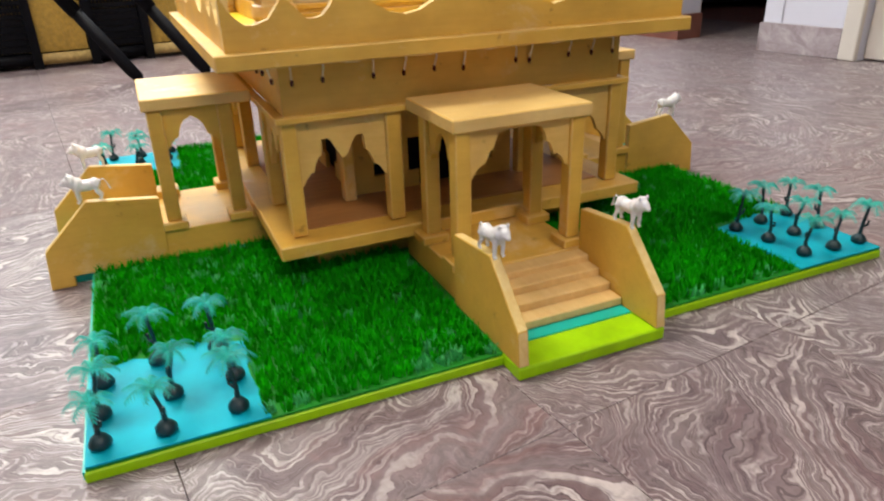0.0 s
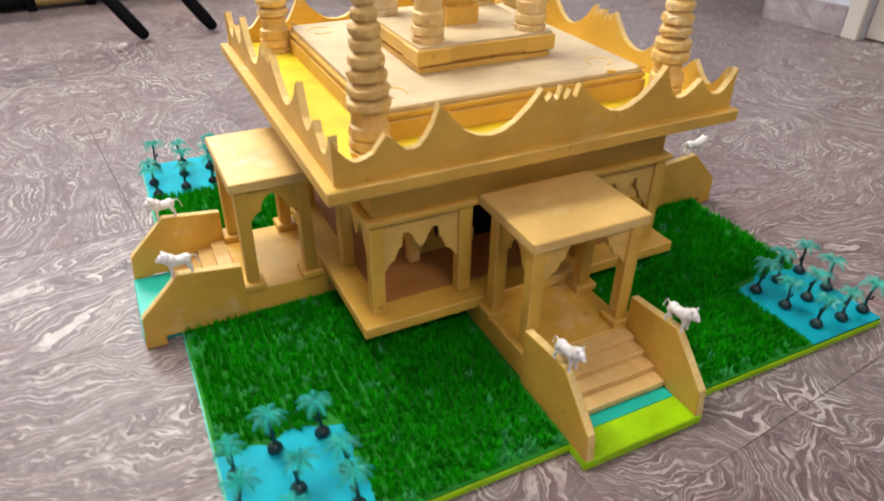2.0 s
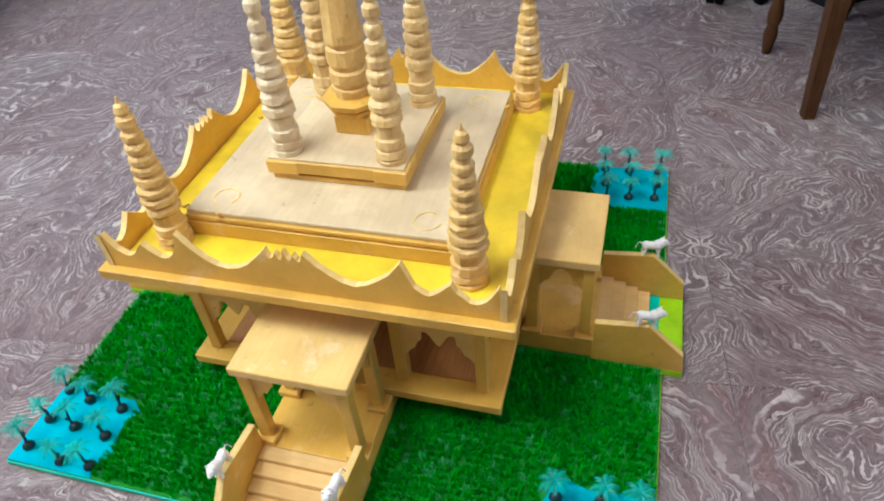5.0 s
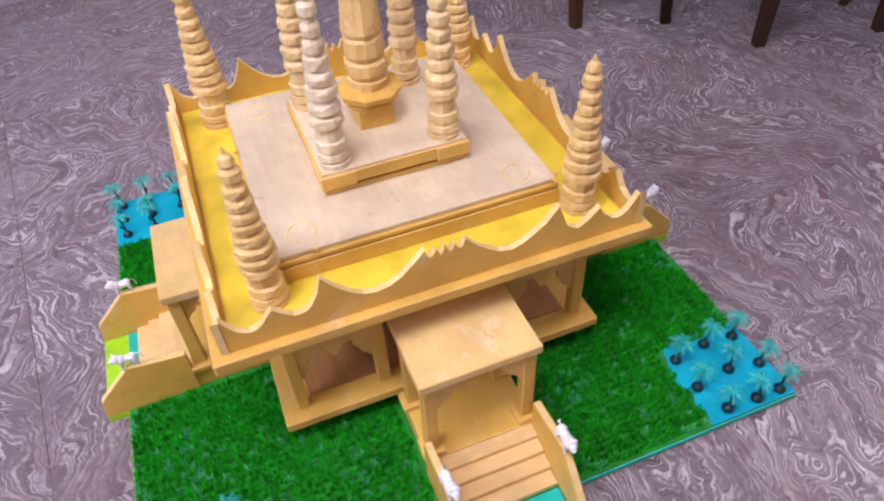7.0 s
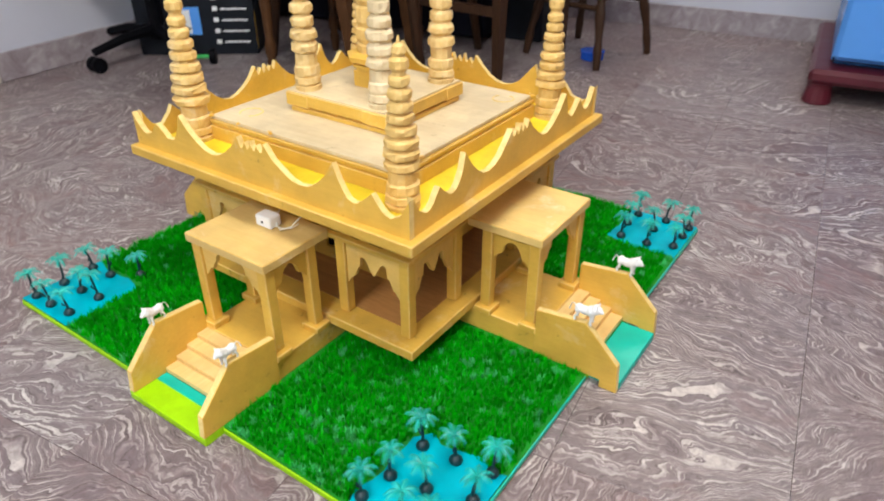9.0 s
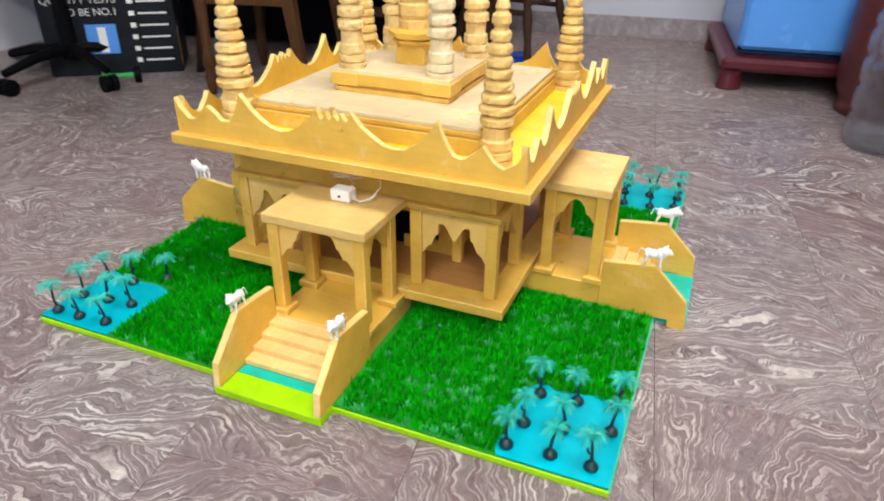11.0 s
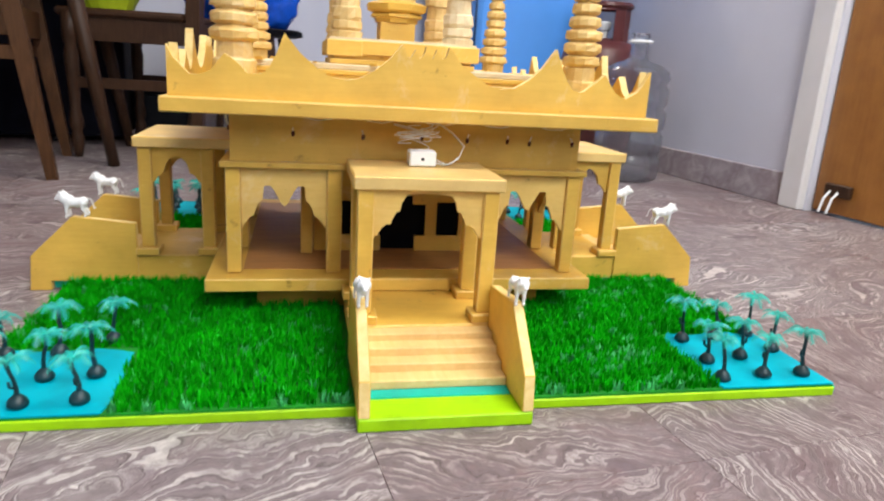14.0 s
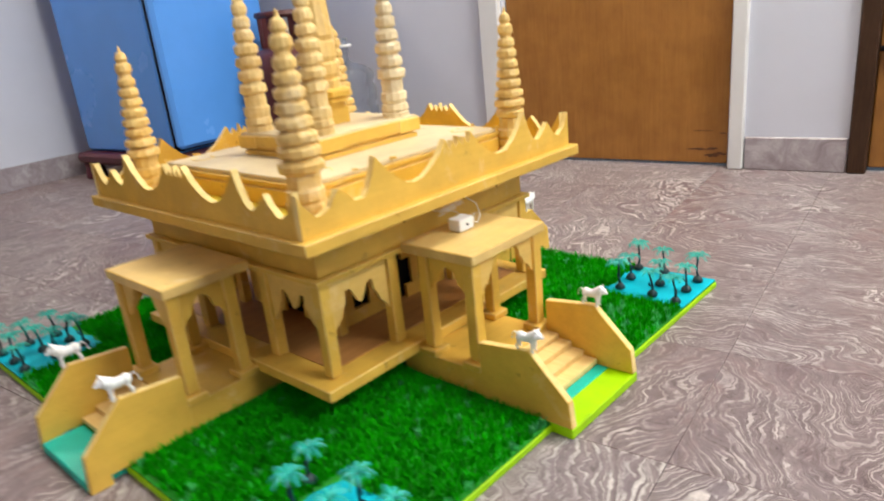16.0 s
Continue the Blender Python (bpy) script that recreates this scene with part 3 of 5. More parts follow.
    box(bm, -0.97, 0.27, Y1 - 0.03, Y1 - 0.001, 2.50, 2.56)
    part("housing", bm, WHITEPLASTIC, lamp, m=ROOM)
    bm = bmesh.new()
    tube(bm, [(-0.95, Y1 - 0.046, 2.53), (0.25, Y1 - 0.046, 2.53)], 0.014, 10)
    part("tube", bm, GLOW, lamp, m=ROOM)


def bmesh_bevel(bm, w):
    return bevelled(bm, w)


room()

# ---------------------------------------------------------------- base board
BX, BY = 1.0, 1.041
LW, LD = 0.188, 1.108


def base_board():
    board = thing("base_board", "square display board with lime edges and cyan ponds", "board")
    bm = bmesh.new()
    box(bm, -BX, BX, -BY, BY, 0.0, 0.023)
    part("panel", bevelled(bm, 0.003), LIME, board, "lime-green painted board", S)
    bm = bmesh.new()
    box(bm, -BX + 0.004, BX - 0.004, -BY + 0.004, BY - 0.004, 0.0232, 0.029)
    part("turf_backing", bm, TURF, board, "dark green turf backing", S)
    bm = bmesh.new()
    box(bm, -BX - 0.0015, -BX + 0.003, -BY + 0.003, -0.190, 0.009, 0.0245)
    box(bm, -BX - 0.0015, -BX + 0.003, 0.190, BY - 0.003, 0.009, 0.0245)
    part("edge_strip", bm, TEAL, board, "teal paint along one edge", S)
    rng = random.Random(3)
    for sx in (-1, 1):
        for sy in (-1, 1):
            pts = []
            x0, x1, y0, y1 = 0.685, BX - 0.004, 0.71, BY - 0.004
            inner = [(x0 + rng.uniform(-.015, .02), y1 - (y1 - y0) * i / 6 * 0.9) for i in range(7)]
            top = [(x0 + 0.05 + (x1 - x0 - 0.05) * i / 6, y0 + rng.uniform(-.02, .02)) for i in range(7)]
            pts = [(sx * x, sy * y) for x, y in inner + top + [(x1, y1)]]
            bm = bmesh.new()
            prism(bm, pts, 0.028, 0.033, "z")
            part("pond", bm, CYAN, board, "cyan painted pond at a corner", S)
    return board


base_board()

# ---------------------------------------------------------------- temple
TEMPLE = thing("model_temple", "gold-painted wooden model temple with nine carved towers", "model temple")
QX, QY = 0.548, 0.547
WALLH = 0.487        # half-width of the wall band over the pillars


def tp(name, bm, mat, parent=None, label="", k=None, bevel=0.0, smooth=False):
    if bevel:
        bevelled(bm, bevel, 1 if mat is GOLD else None)
        mat = [GOLD, EDGE] if mat is GOLD else mat
    return part(name, bm, mat, parent or TEMPLE, label, S, smooth, quarter(k) if k is not None else None)


def arch_panel(x0, x1, top, low, rise, pendant, y0, y1):
    """A hanging panel with a sawn lower edge between two posts: stepped brackets, and a pendant in the middle if one is given."""
    c, h = (x0 + x1) / 2, (x1 - x0) / 2
    d = rise - low
    if pendant:
        left = [(0.0, low), (0.035, low + 0.03 * d), (0.12, low + 0.17 * d), (0.23, low + 0.29 * d), (0.29, low + 0.30 * d), (0.33, low + 0.42 * d), (0.42, low + 0.62 * d),
                (0.49, low + 0.65 * d), (0.505, low + 0.80 * d), (0.52, rise - 0.002), (0.60, rise), (0.68, rise - 0.001), (0.77, rise - 0.014), (0.83, rise - 0.028),
                (0.89, pendant + 0.016), (0.94, pendant + 0.005), (1.0, pendant)]
    else:
        left = [(0.0, low), (0.06, low + 0.06 * d), (0.15, low + 0.24 * d), (0.24, low + 0.33 * d), (0.30, low + 0.31 * d), (0.34, low + 0.44 * d), (0.41, low + 0.60 * d),
                (0.47, low + 0.62 * d), (0.50, low + 0.80 * d), (0.58, rise - 0.004), (0.70, rise), (1.0, rise + 0.002)]
    left = [(x0 + u * h, z) for u, z in left]
    right = [(2 * c - x, z) for x, z in left[::-1][1:]]
    bm = bmesh.new()
    prism(bm, left + right + [(x1, top), (x0, top)], y0, y1, "y")
    return bm


def ogee_panel(x0, x1, top, low, rise, y0, y1):
    """A hanging panel cut to a pointed onion arch between two posts."""
    c, h = (x0 + x1) / 2, (x1 - x0) / 2
    d = rise - low
    left = [(0.0, low), (0.08, low + 0.05 * d), (0.20, low + 0.22 * d), (0.36, low + 0.33 * d), (0.46, low + 0.36 * d), (0.50, low + 0.50 * d), (0.58, low + 0.70 * d),
            (0.72, low + 0.86 * d), (0.88, low + 0.95 * d), (1.0, rise)]
    left = [(x0 + u * h, z) for u, z in left]
    right = [(2 * c - x, z) for x, z in left[::-1][1:]]
    bm = bmesh.new()
    prism(bm, left + right + [(x1, top), (x0, top)], y0, y1, "y")
    return bm


def hall():
    bm = bmesh.new()
    box(bm, -0.425, 0.425, -0.425, 0.425, 0.0292, 0.1135)
    tp("foundation", bm, GOLD)
    bm = bmesh.new()
    box(bm, -QX + 0.005, QX + 0.005, -QY, QY, 0.114, 0.150)
    tp("plinth", bm, GOLD, bevel=0.003)
    bm = bmesh.new()
    box(bm, -0.46, 0.46, -0.455, 0.455, 0.1505, 0.1535)
    tp("hall_floor", bm, FLOORWOOD, label="brown stained hall floor")
    # wall band above the pillars
    h = WALLH
    for k in range(4):
        bm = bmesh.new()
        box(bm, -h, h - 0.0205, -h, -h + 0.02, 0.462, 0.594)
        tp("wall_band", bm, GOLD, k=k, label="plain gold wall band under the eave")
    bm = bmesh.new()
    box(bm, -h + 0.021, h - 0.021, -h + 0.021, h - 0.021, 0.575, 0.592)
    tp("hall_ceiling", bm, GOLD)
    for k in range(4):
        bm = bmesh.new()
        w = 0.512 if k % 2 == 0 else 0.4875
        box(bm, -w, w, -0.512, -0.488, 0.446, 0.462)
        tp("ledge", bm, GOLD, k=k, bevel=0.002)
        # corner post and the two posts beside the porch
        for x, w in ((-0.480, 0.0195), (-0.212, 0.0205), (0.212, 0.0205)):
            bm = bmesh.new()
            box(bm, x - w, x + w, -0.4995, -0.4605, 0.1535, 0.446)
            tp("pillar", bm, GOLD, k=k, bevel=0.003)
        for a, b in ((-0.460, -0.233), (0.233, 0.460)):
            tp("arch_panel", arch_panel(a, b, 0.446, 0.278, 0.396, 0.340, -0.488, -0.474), PANEL, k=k, label="pale sawn panel with stepped brackets and a pendant")
        # inner posts
        for x in (-0.285,):
            bm = bmesh.new()
            box(bm, x - 0.018, x + 0.018, -0.303, -0.267, 0.1535, 0.575)
            tp("inner_pillar", bm, GOLD, k=k, bevel=0.003)


def sanctum():
    """The closed room in the middle, with shouldered doorways and small windows."""
    h = 0.262
    xs = [-h, -0.198, -0.124, -0.088, -0.055, -0.046, -0.034, -0.018, 0.018, 0.034, 0.046, 0.055, 0.088, 0.124, 0.198, h]
    zs = [0.1535, 0.203, 0.305, 0.313, 0.332, 0.350, 0.366, 0.380, 0.574]

    def open_at(x, z):
        a = abs(x)
        if 0.124 < a < 0.198 and 0.203 < z < 0.313:
            return True
        if z < 0.203:
            return a < 0.055
        return a < (0.088 if z < 0.305 else 0.046 if z < 0.332 else 0.040 if z < 0.350 else 0.030 if z < 0.366 else 0.018 if z < 0.380 else 0)
    for k in range(4):
        bm = bmesh.new()
        for i in range(len(xs) - 1):
            for j in range(len(zs) - 1):
                if not open_at((xs[i] + xs[i + 1]) / 2, (zs[j] + zs[j + 1]) / 2):
                    box(bm, xs[i], xs[i + 1] - (0.012 if i == len(xs) - 2 else 0), -h, -h + 0.012, zs[j], zs[j + 1])
        tp("sanctum_wall", bm, GOLD, k=k, label="inner wall with a shouldered doorway")
        # black sheet puts the shade of the inner room behind the openings
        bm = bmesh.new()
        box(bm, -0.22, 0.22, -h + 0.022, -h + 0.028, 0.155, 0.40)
        tp("dark_backing", bm, BLACK, k=k, label="black sheet standing for the shade inside the openings")


def porch(k):
    """Porch with four posts and a flat roof; its flight of steps; two side walls."""
    bm = bmesh.new()
    box(bm, -0.178, 0.178, -0.800, -0.463, 0.0292, 0.112)
    base = tp("porch_floor", bm, GOLD, k=k, bevel=0.003)
    for sx in (-1, 1):
        for y, b in ((-0.766, 1), (-0.585, 0)):
            bm = bmesh.new()
            box(bm, sx * 0.155 - 0.036, sx * 0.155 + 0.036, y - 0.034, y + 0.034, 0.1125, 0.136)
            tp("post_base", bm, GOLD, base, k=k, bevel=0.003)
            bm = bmesh.new()
            box(bm, sx * 0.153 - 0.0195, sx * 0.153 + 0.0195, y - 0.0195, y + 0.0195, 0.136, 0.447)
            tp("post", bm, GOLD, base, k=k, bevel=0.003)
        bm = ogee_panel(-0.746, -0.605, 0.447, 0.338, 0.422, sx * 0.153 - 0.007, sx * 0.153 + 0.007)
        bmesh.ops.transform(bm, matrix=Matrix(((0, 1, 0, 0), (1, 0, 0, 0), (0, 0, 1, 0), (0, 0, 0, 1))), verts=bm.verts)
        tp("side_arch", bm, GOLD, base, k=k)
    tp("front_arch", arch_panel(-0.1335, 0.1335, 0.447, 0.326, 0.436, 0, -0.775, -0.761), PANEL, base, k=k)
    bm = bmesh.new()
    box(bm, -0.183, 0.183, -0.796, -0.5125, 0.447, 0.479)
    tp("porch_roof", bevelled(bm, 0.003, 1), [ROOFGOLD, EDGE], base, k=k)
    # steps
    zs = (0.112, 0.092, 0.073, 0.054, 0.036)
    for i in range(4):
        bm = bmesh.new()
        y1 = -0.8005 - 0.046 * i
        box(bm, -0.162, 0.162, y1 - 0.046, y1, 0.033, zs[i] - (0.004 if i == 0 else 0))
        tp("step", bm, TREAD, base, k=k, bevel=0.002)
    # stepped ledge at the foot
    bm = bmesh.new()
    w = LW if k % 2 == 0 else 0.1625
    box(bm, -w, w, -LD, -0.985, 0.0, 0.030)
    tp("foot_ledge", bm, LIME if k % 2 == 0 else TEAL, base, "lime-green painted bottom ledge" if k % 2 == 0 else "teal painted bottom ledge", k=k, bevel=0.003)
    if k % 2 == 0:
        bm = bmesh.new()
        box(bm, -0.161, 0.161, -1.022, -0.986, 0.0303, 0.034)
        tp("teal_strip", bm, TEAL, base, "teal painted strip below the steps", k=k)
    low = 0.031 if k % 2 == 0 else 0.001
    prof = [(-0.797, 0.031), (-0.797, 0.214), (-0.975, 0.233), (-1.098, 0.110), (-1.107, low)]
    prof += [] if k % 2 == 0 else [(-1.046, 0.001), (-1.046, 0.031)]
    for sx in (-1, 1):
        bm = bmesh.new()
        prism(bm, prof, min(sx * LW, sx * 0.163), max(sx * LW, sx * 0.163), "x")
        bm.normal_update()
        for f in bm.faces:
            if abs(f.normal.x) < 0.5:
                f.material_index = 1
        tp("side_wall", bm, [GOLD, GOLD_ROUGH], base, k=k, bevel=0.002)


def cornice():
    oy = 0.020
    bm = bmesh.new()
    box(bm, -0.636, 0.627, -0.632 + oy, 0.634 + oy, 0.594, 0.630)
    tp("eave_slab", bm, GOLD, bevel=0.003)
    bm = bmesh.new()
    box(bm, -0.585, 0.585, -0.578 + oy, 0.578 + oy, 0.6305, 0.634)
    tp("gutter", bm, YELLOW, label="bright yellow painted roof gutter")
    # parapet outline, from the middle to a corner: (share of half length, height)
    half = []

    def bow(a, b, low):
        for j in range(8):
            u = j / 8
            x = a[0] + (b[0] - a[0]) * u
            end = a[1] + (b[1] - a[1]) * u
            half.append((x, low + (end - low) * abs(2 * u - 1) ** 1.9))
    keys = [(0.0, 0.150), (0.045, 0.140), (0.095, 0.150), (0.56, 0.160), (0.785, 0.106), (1.0, 0.120)]
    bow(keys[0], keys[1], 0.118)
    bow(keys[1], keys[2], 0.118)
    bow(keys[2], keys[3], 0.056)
    bow(keys[3], keys[4], 0.058)
    bow(keys[4], keys[5], 0.050)
    half.append(keys[5])
    L = 0.610
    for k in range(4):
        h = [(x * L, 0.630 + z) for x, z in half]
        saw = random.Random(30 + k)
        crest = [(-x, z) for x, z in h[::-1]] + h[1:]
        crest = [(x + (saw.uniform(-0.0016, 0.0016) if abs(x) < L - 0.001 else 0), z + saw.uniform(-0.0034, 0.0026)) for x, z in crest]
        outline = crest + [(L, 0.6302), (-L, 0.6302)]
        if k % 2:
            outline = [(x * 0.5855 / L, z) for x, z in outline]
        bm = bmesh.new()
        d = 0.607
        prism(bm, outline, -d, -d + 0.020, "y")
        bm.normal_update()
        for f in bm.faces:
            if abs(f.normal.y) < 0.5 and f.calc_center_median().z > 0.66:
                f.material_index = 1
        bmesh.ops.translate(bm, vec=(0, oy if k == 0 else (-oy if k == 2 else 0), 0), verts=bm.verts)
        if k % 2:
            bmesh.ops.translate(bm, vec=(oy if k == 1 else -oy, 0, 0), verts=bm.verts)
        tp("parapet", bm, [GOLD, GOLD_ROUGH], k=k, label="cut-out parapet board with swooping crests")
    # stepped roof platform
    plat = None
    for h, z0, z1 in ((0.432, 0.634, 0.686), (0.425, 0.686, 0.694), (0.430, 0.694, 0.7075)):
        bm = bmesh.new()
        box(bm, -h, h, -h + oy, h + oy, z0, z1)
        tier = tp("platform_tier", bm, GOLD, plat, bevel=0.002)
        plat = plat or tier
    bm = bmesh.new()
    box(bm, -0.420, 0.420, -0.424 + oy, 0.424 + oy, 0.708, 0.722)
    tp("platform_top", bm, PALE, bevel=0.002, label="pale plywood platform top")
    rng = random.Random(14)
    for sx in (-1, 1):
        for sy in (-1, 1):
            x, y, r = sx * 0.335 + rng.uniform(-.02, .02), sy * 0.335 + oy + rng.uniform(-.02, .02), rng.uniform(0.036, 0.042)
            bm = bmesh.new()
            n, a0 = 20, rng.uniform(0, 6)
            arc = [(x + r * math.cos(a0 + 5.2 * i / n), y + r * math.sin(a0 + 5.2 * i / n), 0.7223) for i in range(n + 1)]
            tube(bm, arc, [0.0012 + 0.0028 * abs(math.sin(i * 1.7)) for i in range(n + 1)], 5)
            tp("glue_ring", bm, GOLD_ROUGH, label="dried pale glue ring on the platform")
    for i in range(14):
        k, u = rng.randrange(4), rng.choice((-0.41, 0.41, rng.uniform(-0.4, 0.4)))
        bm = bmesh.new()
        w, d = rng.uniform(0.005, 0.014), rng.uniform(0.004, 0.010)
        prism(bm, [(u - w, -0.432 + d), (u - w * 0.3, -0.424), (u + w, -0.428), (u + w * 0.6, -0.438 - d * 0.4)], 0.7222, 0.7222 + rng.uniform(0.004, 0.009), "z")
        bmesh.ops.translate(bm, vec=(0, oy if k == 0 else (-oy if k == 2 else 0), 0), verts=bm.verts)
        if k % 2:
            bmesh.ops.translate(bm, vec=(oy if k == 1 else -oy, 0, 0), verts=bm.verts)
        tp("glue_lump", bm, GOLD, k=k, label="hardened lump of glue and wood chip")
    block = None
    for h, z0, z1 in ((0.220, 0.722, 0.738), (0.211, 0.738, 0.752), (0.229, 0.752, 0.792)):
        bm = bmesh.new()
        box(bm, -h, h, -h + oy, h + oy, z0, z1)
        tier = tp("block_tier", bm, GOLD, block, bevel=0.002)
        block = block or tier
    bm = bmesh.new()
    box(bm, -0.222, 0.222, -0.222 + oy, 0.222 + oy, 0.792, 0.799)
    tp("block_top", bm, PALE)
    for sx in (-1, 1):
        for sy in (-1, 1):
            bm = bmesh.new()
            box(bm, sx * 0.178 - 0.053, sx * 0.178 + 0.053, sy * 0.178 - 0.053 + oy, sy * 0.178 + 0.053 + oy, 0.745, 0.7915)
            tp("corner_block", bm, GOLD, block, bevel=0.003)
    return oy


def tower_profile(r, z0, z1, beads, rng=random.Random(77)):
    """A carved spire: base rings, a waist, a stack of shrinking beads, a ball and a tip."""
    h = z1 - z0
    p = [(r, z0), (r * 1.02, z0 + 0.030 * h), (r * 0.86, z0 + 0.036 * h), (r * 1.0, z0 + 0.05 * h), (r * 0.98, z0 + 0.085 * h), (r * 0.86, z0 + 0.09 * h),
         (r * 0.96, z0 + 0.11 * h), (r * 0.94, z0 + 0.155 * h), (r * 0.80, z0 + 0.165 * h), (r * 0.80, z0 + 0.235 * h)]
    a, b = z0 + 0.24 * h, z0 + 0.80 * h
    step = (b - a) / beads
    for i in range(beads):
        z = a + step * i
        k = r * (1.0 - 0.47 * (i / (beads - 1)) ** 1.1) * rng.uniform(0.95, 1.06)
        q, e = rng.uniform(-0.05, 0.05), rng.uniform(0.70, 0.80)
        p += [(k * e, z), (k * 0.96, z + step * (0.11 + q)), (k * 1.03, z + step * (0.22 + q)), (k * 1.03, z + step * (0.62 + q)), (k * 0.96, z + step * (0.78 + q)), (k * e, z + step * 0.90)]
    p += [(r * 0.36, z0 + 0.81 * h), (r * 0.52, z0 + 0.835 * h), (r * 0.50, z0 + 0.875 * h), (r * 0.30, z0 + 0.895 * h), (r * 0.40, z0 + 0.915 * h),
          (r * 0.30, z0 + 0.950 * h), (r * 0.12, z0 + 0.965 * h), (r * 0.05, z1)]
    return p


def towers(oy):
    rng = random.Random(11)
    for sx in (-1, 1):
        for sy in (-1, 1):
            bm = bmesh.new()
            tall = 1.178 if sx > 0 and sy > 0 else 1.130
            lathe(bm, tower_profile(0.059 if tall > 1.15 else 0.053, 0.634, tall, 8), 12, (sx * 0.470, sy * 0.465 + oy * 0.5), 0.055, rng.random(), rng)
            tp("corner_tower", bm, TOWER, label="carved corner spire ringed with beads")
            bm = bmesh.new()
            lathe(bm, tower_profile(0.048, 0.799, 1.339, 7), 12, (sx * 0.171, sy * 0.171 + oy), 0.055, rng.random(), rng)
            tp("middle_tower", bm, PALETOWER if (sx, sy) == (-1, 1) else MIDTOWER, label="worn cream spire on the upper block" if (sx, sy) == (-1, 1) else "carved spire on the upper block")
    bm = bmesh.new()
    box(bm, -0.056, 0.056, -0.056 + oy, 0.056 + oy, 0.799, 0.858)
    centre = tp("central_tower_base", bm, GOLD, bevel=0.002)
    bm = bmesh.new()
    lathe(bm, [(0.070, 0.858), (0.074, 0.872), (0.086, 0.875), (0.086, 0.884), (0.078, 0.887), (0.098, 0.896), (0.102, 0.914), (0.080, 0.922)], 8, (0, oy), 0.01, 0.5, rng)
    tp("flange", bm, GOLD, centre, "eight-sided moulded collar")
    bm = bmesh.new()
    prof = [(0.060, 0.922), (0.064, 0.95), (0.055, 0.955), (0.064, 0.972), (0.064, 1.005), (0.055, 1.012), (0.062, 1.03), (0.060, 1.075), (0.052, 1.082), (0.060, 1.10), (0.050, 1.23), (0.040, 1.29)]
    prof += [(r * 0.80, z) for r, z in tower_profile(0.052, 1.29, 1.72, 5)[9:]]
    lathe(bm, prof, 13, (0, oy), 0.04, 0.2, rng)
    tp("spire", bm, TOWER, centre, "tall central carved spire")


hall()
sanctum()
for side in range(4):
    porch(side)
towers(cornice())


def bulbs():
    rng = random.Random(21)
    south = (-0.457, -0.379, -0.26, -0.165, -0.087, -0.003, 0.134, 0.192, 0.316, 0.393, 0.455)
    north = (-0.33, -0.143, 0.02, 0.160, 0.265, 0.342, 0.454)
    other = (-0.44, -0.34, -0.25, -0.15, -0.06, 0.05, 0.14, 0.24, 0.33, 0.43)
    for k, row in enumerate((south, other, north, other)):
        for x in row:
            x += rng.uniform(-0.006, 0.006)
            y = -WALLH - 0.002
            dx = rng.uniform(-0.008, 0.008)
            z = rng.uniform(-0.004, 0.004)
            bm = bmesh.new()
            top = 0.593 if k != 2 else 0.554
            tube(bm, [(x, y - (0.012 if k != 2 else 0.0), top), (x + dx * 0.5, y - 0.010 * (k != 2) - 0.003, (top + 0.543) / 2), (x + dx, y - 0.006, 0.543 + z)], 0.0024, 5)
            wire = tp("bulb_wire", bm, WIRE, k=k, label="short cream wire under the eave")
            bm = bmesh.new()
            tube(bm, [(x + dx, y - 0.006, 0.545 + z), (x + dx, y - 0.006, 0.539 + z), (x + dx, y - 0.006, 0.531 + z)], [0.0034, 0.0052, 0.0034], 6)
            tp("bulb", bm, BULB, wire, "tiny dark red bulb", k=k)
        bm = bmesh.new()
        pts = []
        for i in range(24):
            x = row[0] + (row[-1] - row[0]) * i / 23
            pts.append((x, -WALLH - 0.014 - 0.004 * math.sin(i * 2.1), 0.583 + 0.007 * math.sin(i * 1.3 + k)))
        tube(bm, pts, 0.0016, 4)
        tp("light_string", bm, WIRE, k=k, label="thin cream wire strung under the eave")


bulbs()

# ---------------------------------------------------------------- grass
def on_turf(x, y):
    ax, ay = abs(x), abs(y)
    if ax > BX - 0.005 or ay > BY - 0.005:
        return False
    if ax > 0.69 and ay > 0.715:
        return False
    if ax < 0.427 and ay < 0.427:
        return False
    if (ax < 0.192 and ay > 0.4) or (ay < 0.192 and ax > 0.4):
        return False
    return True


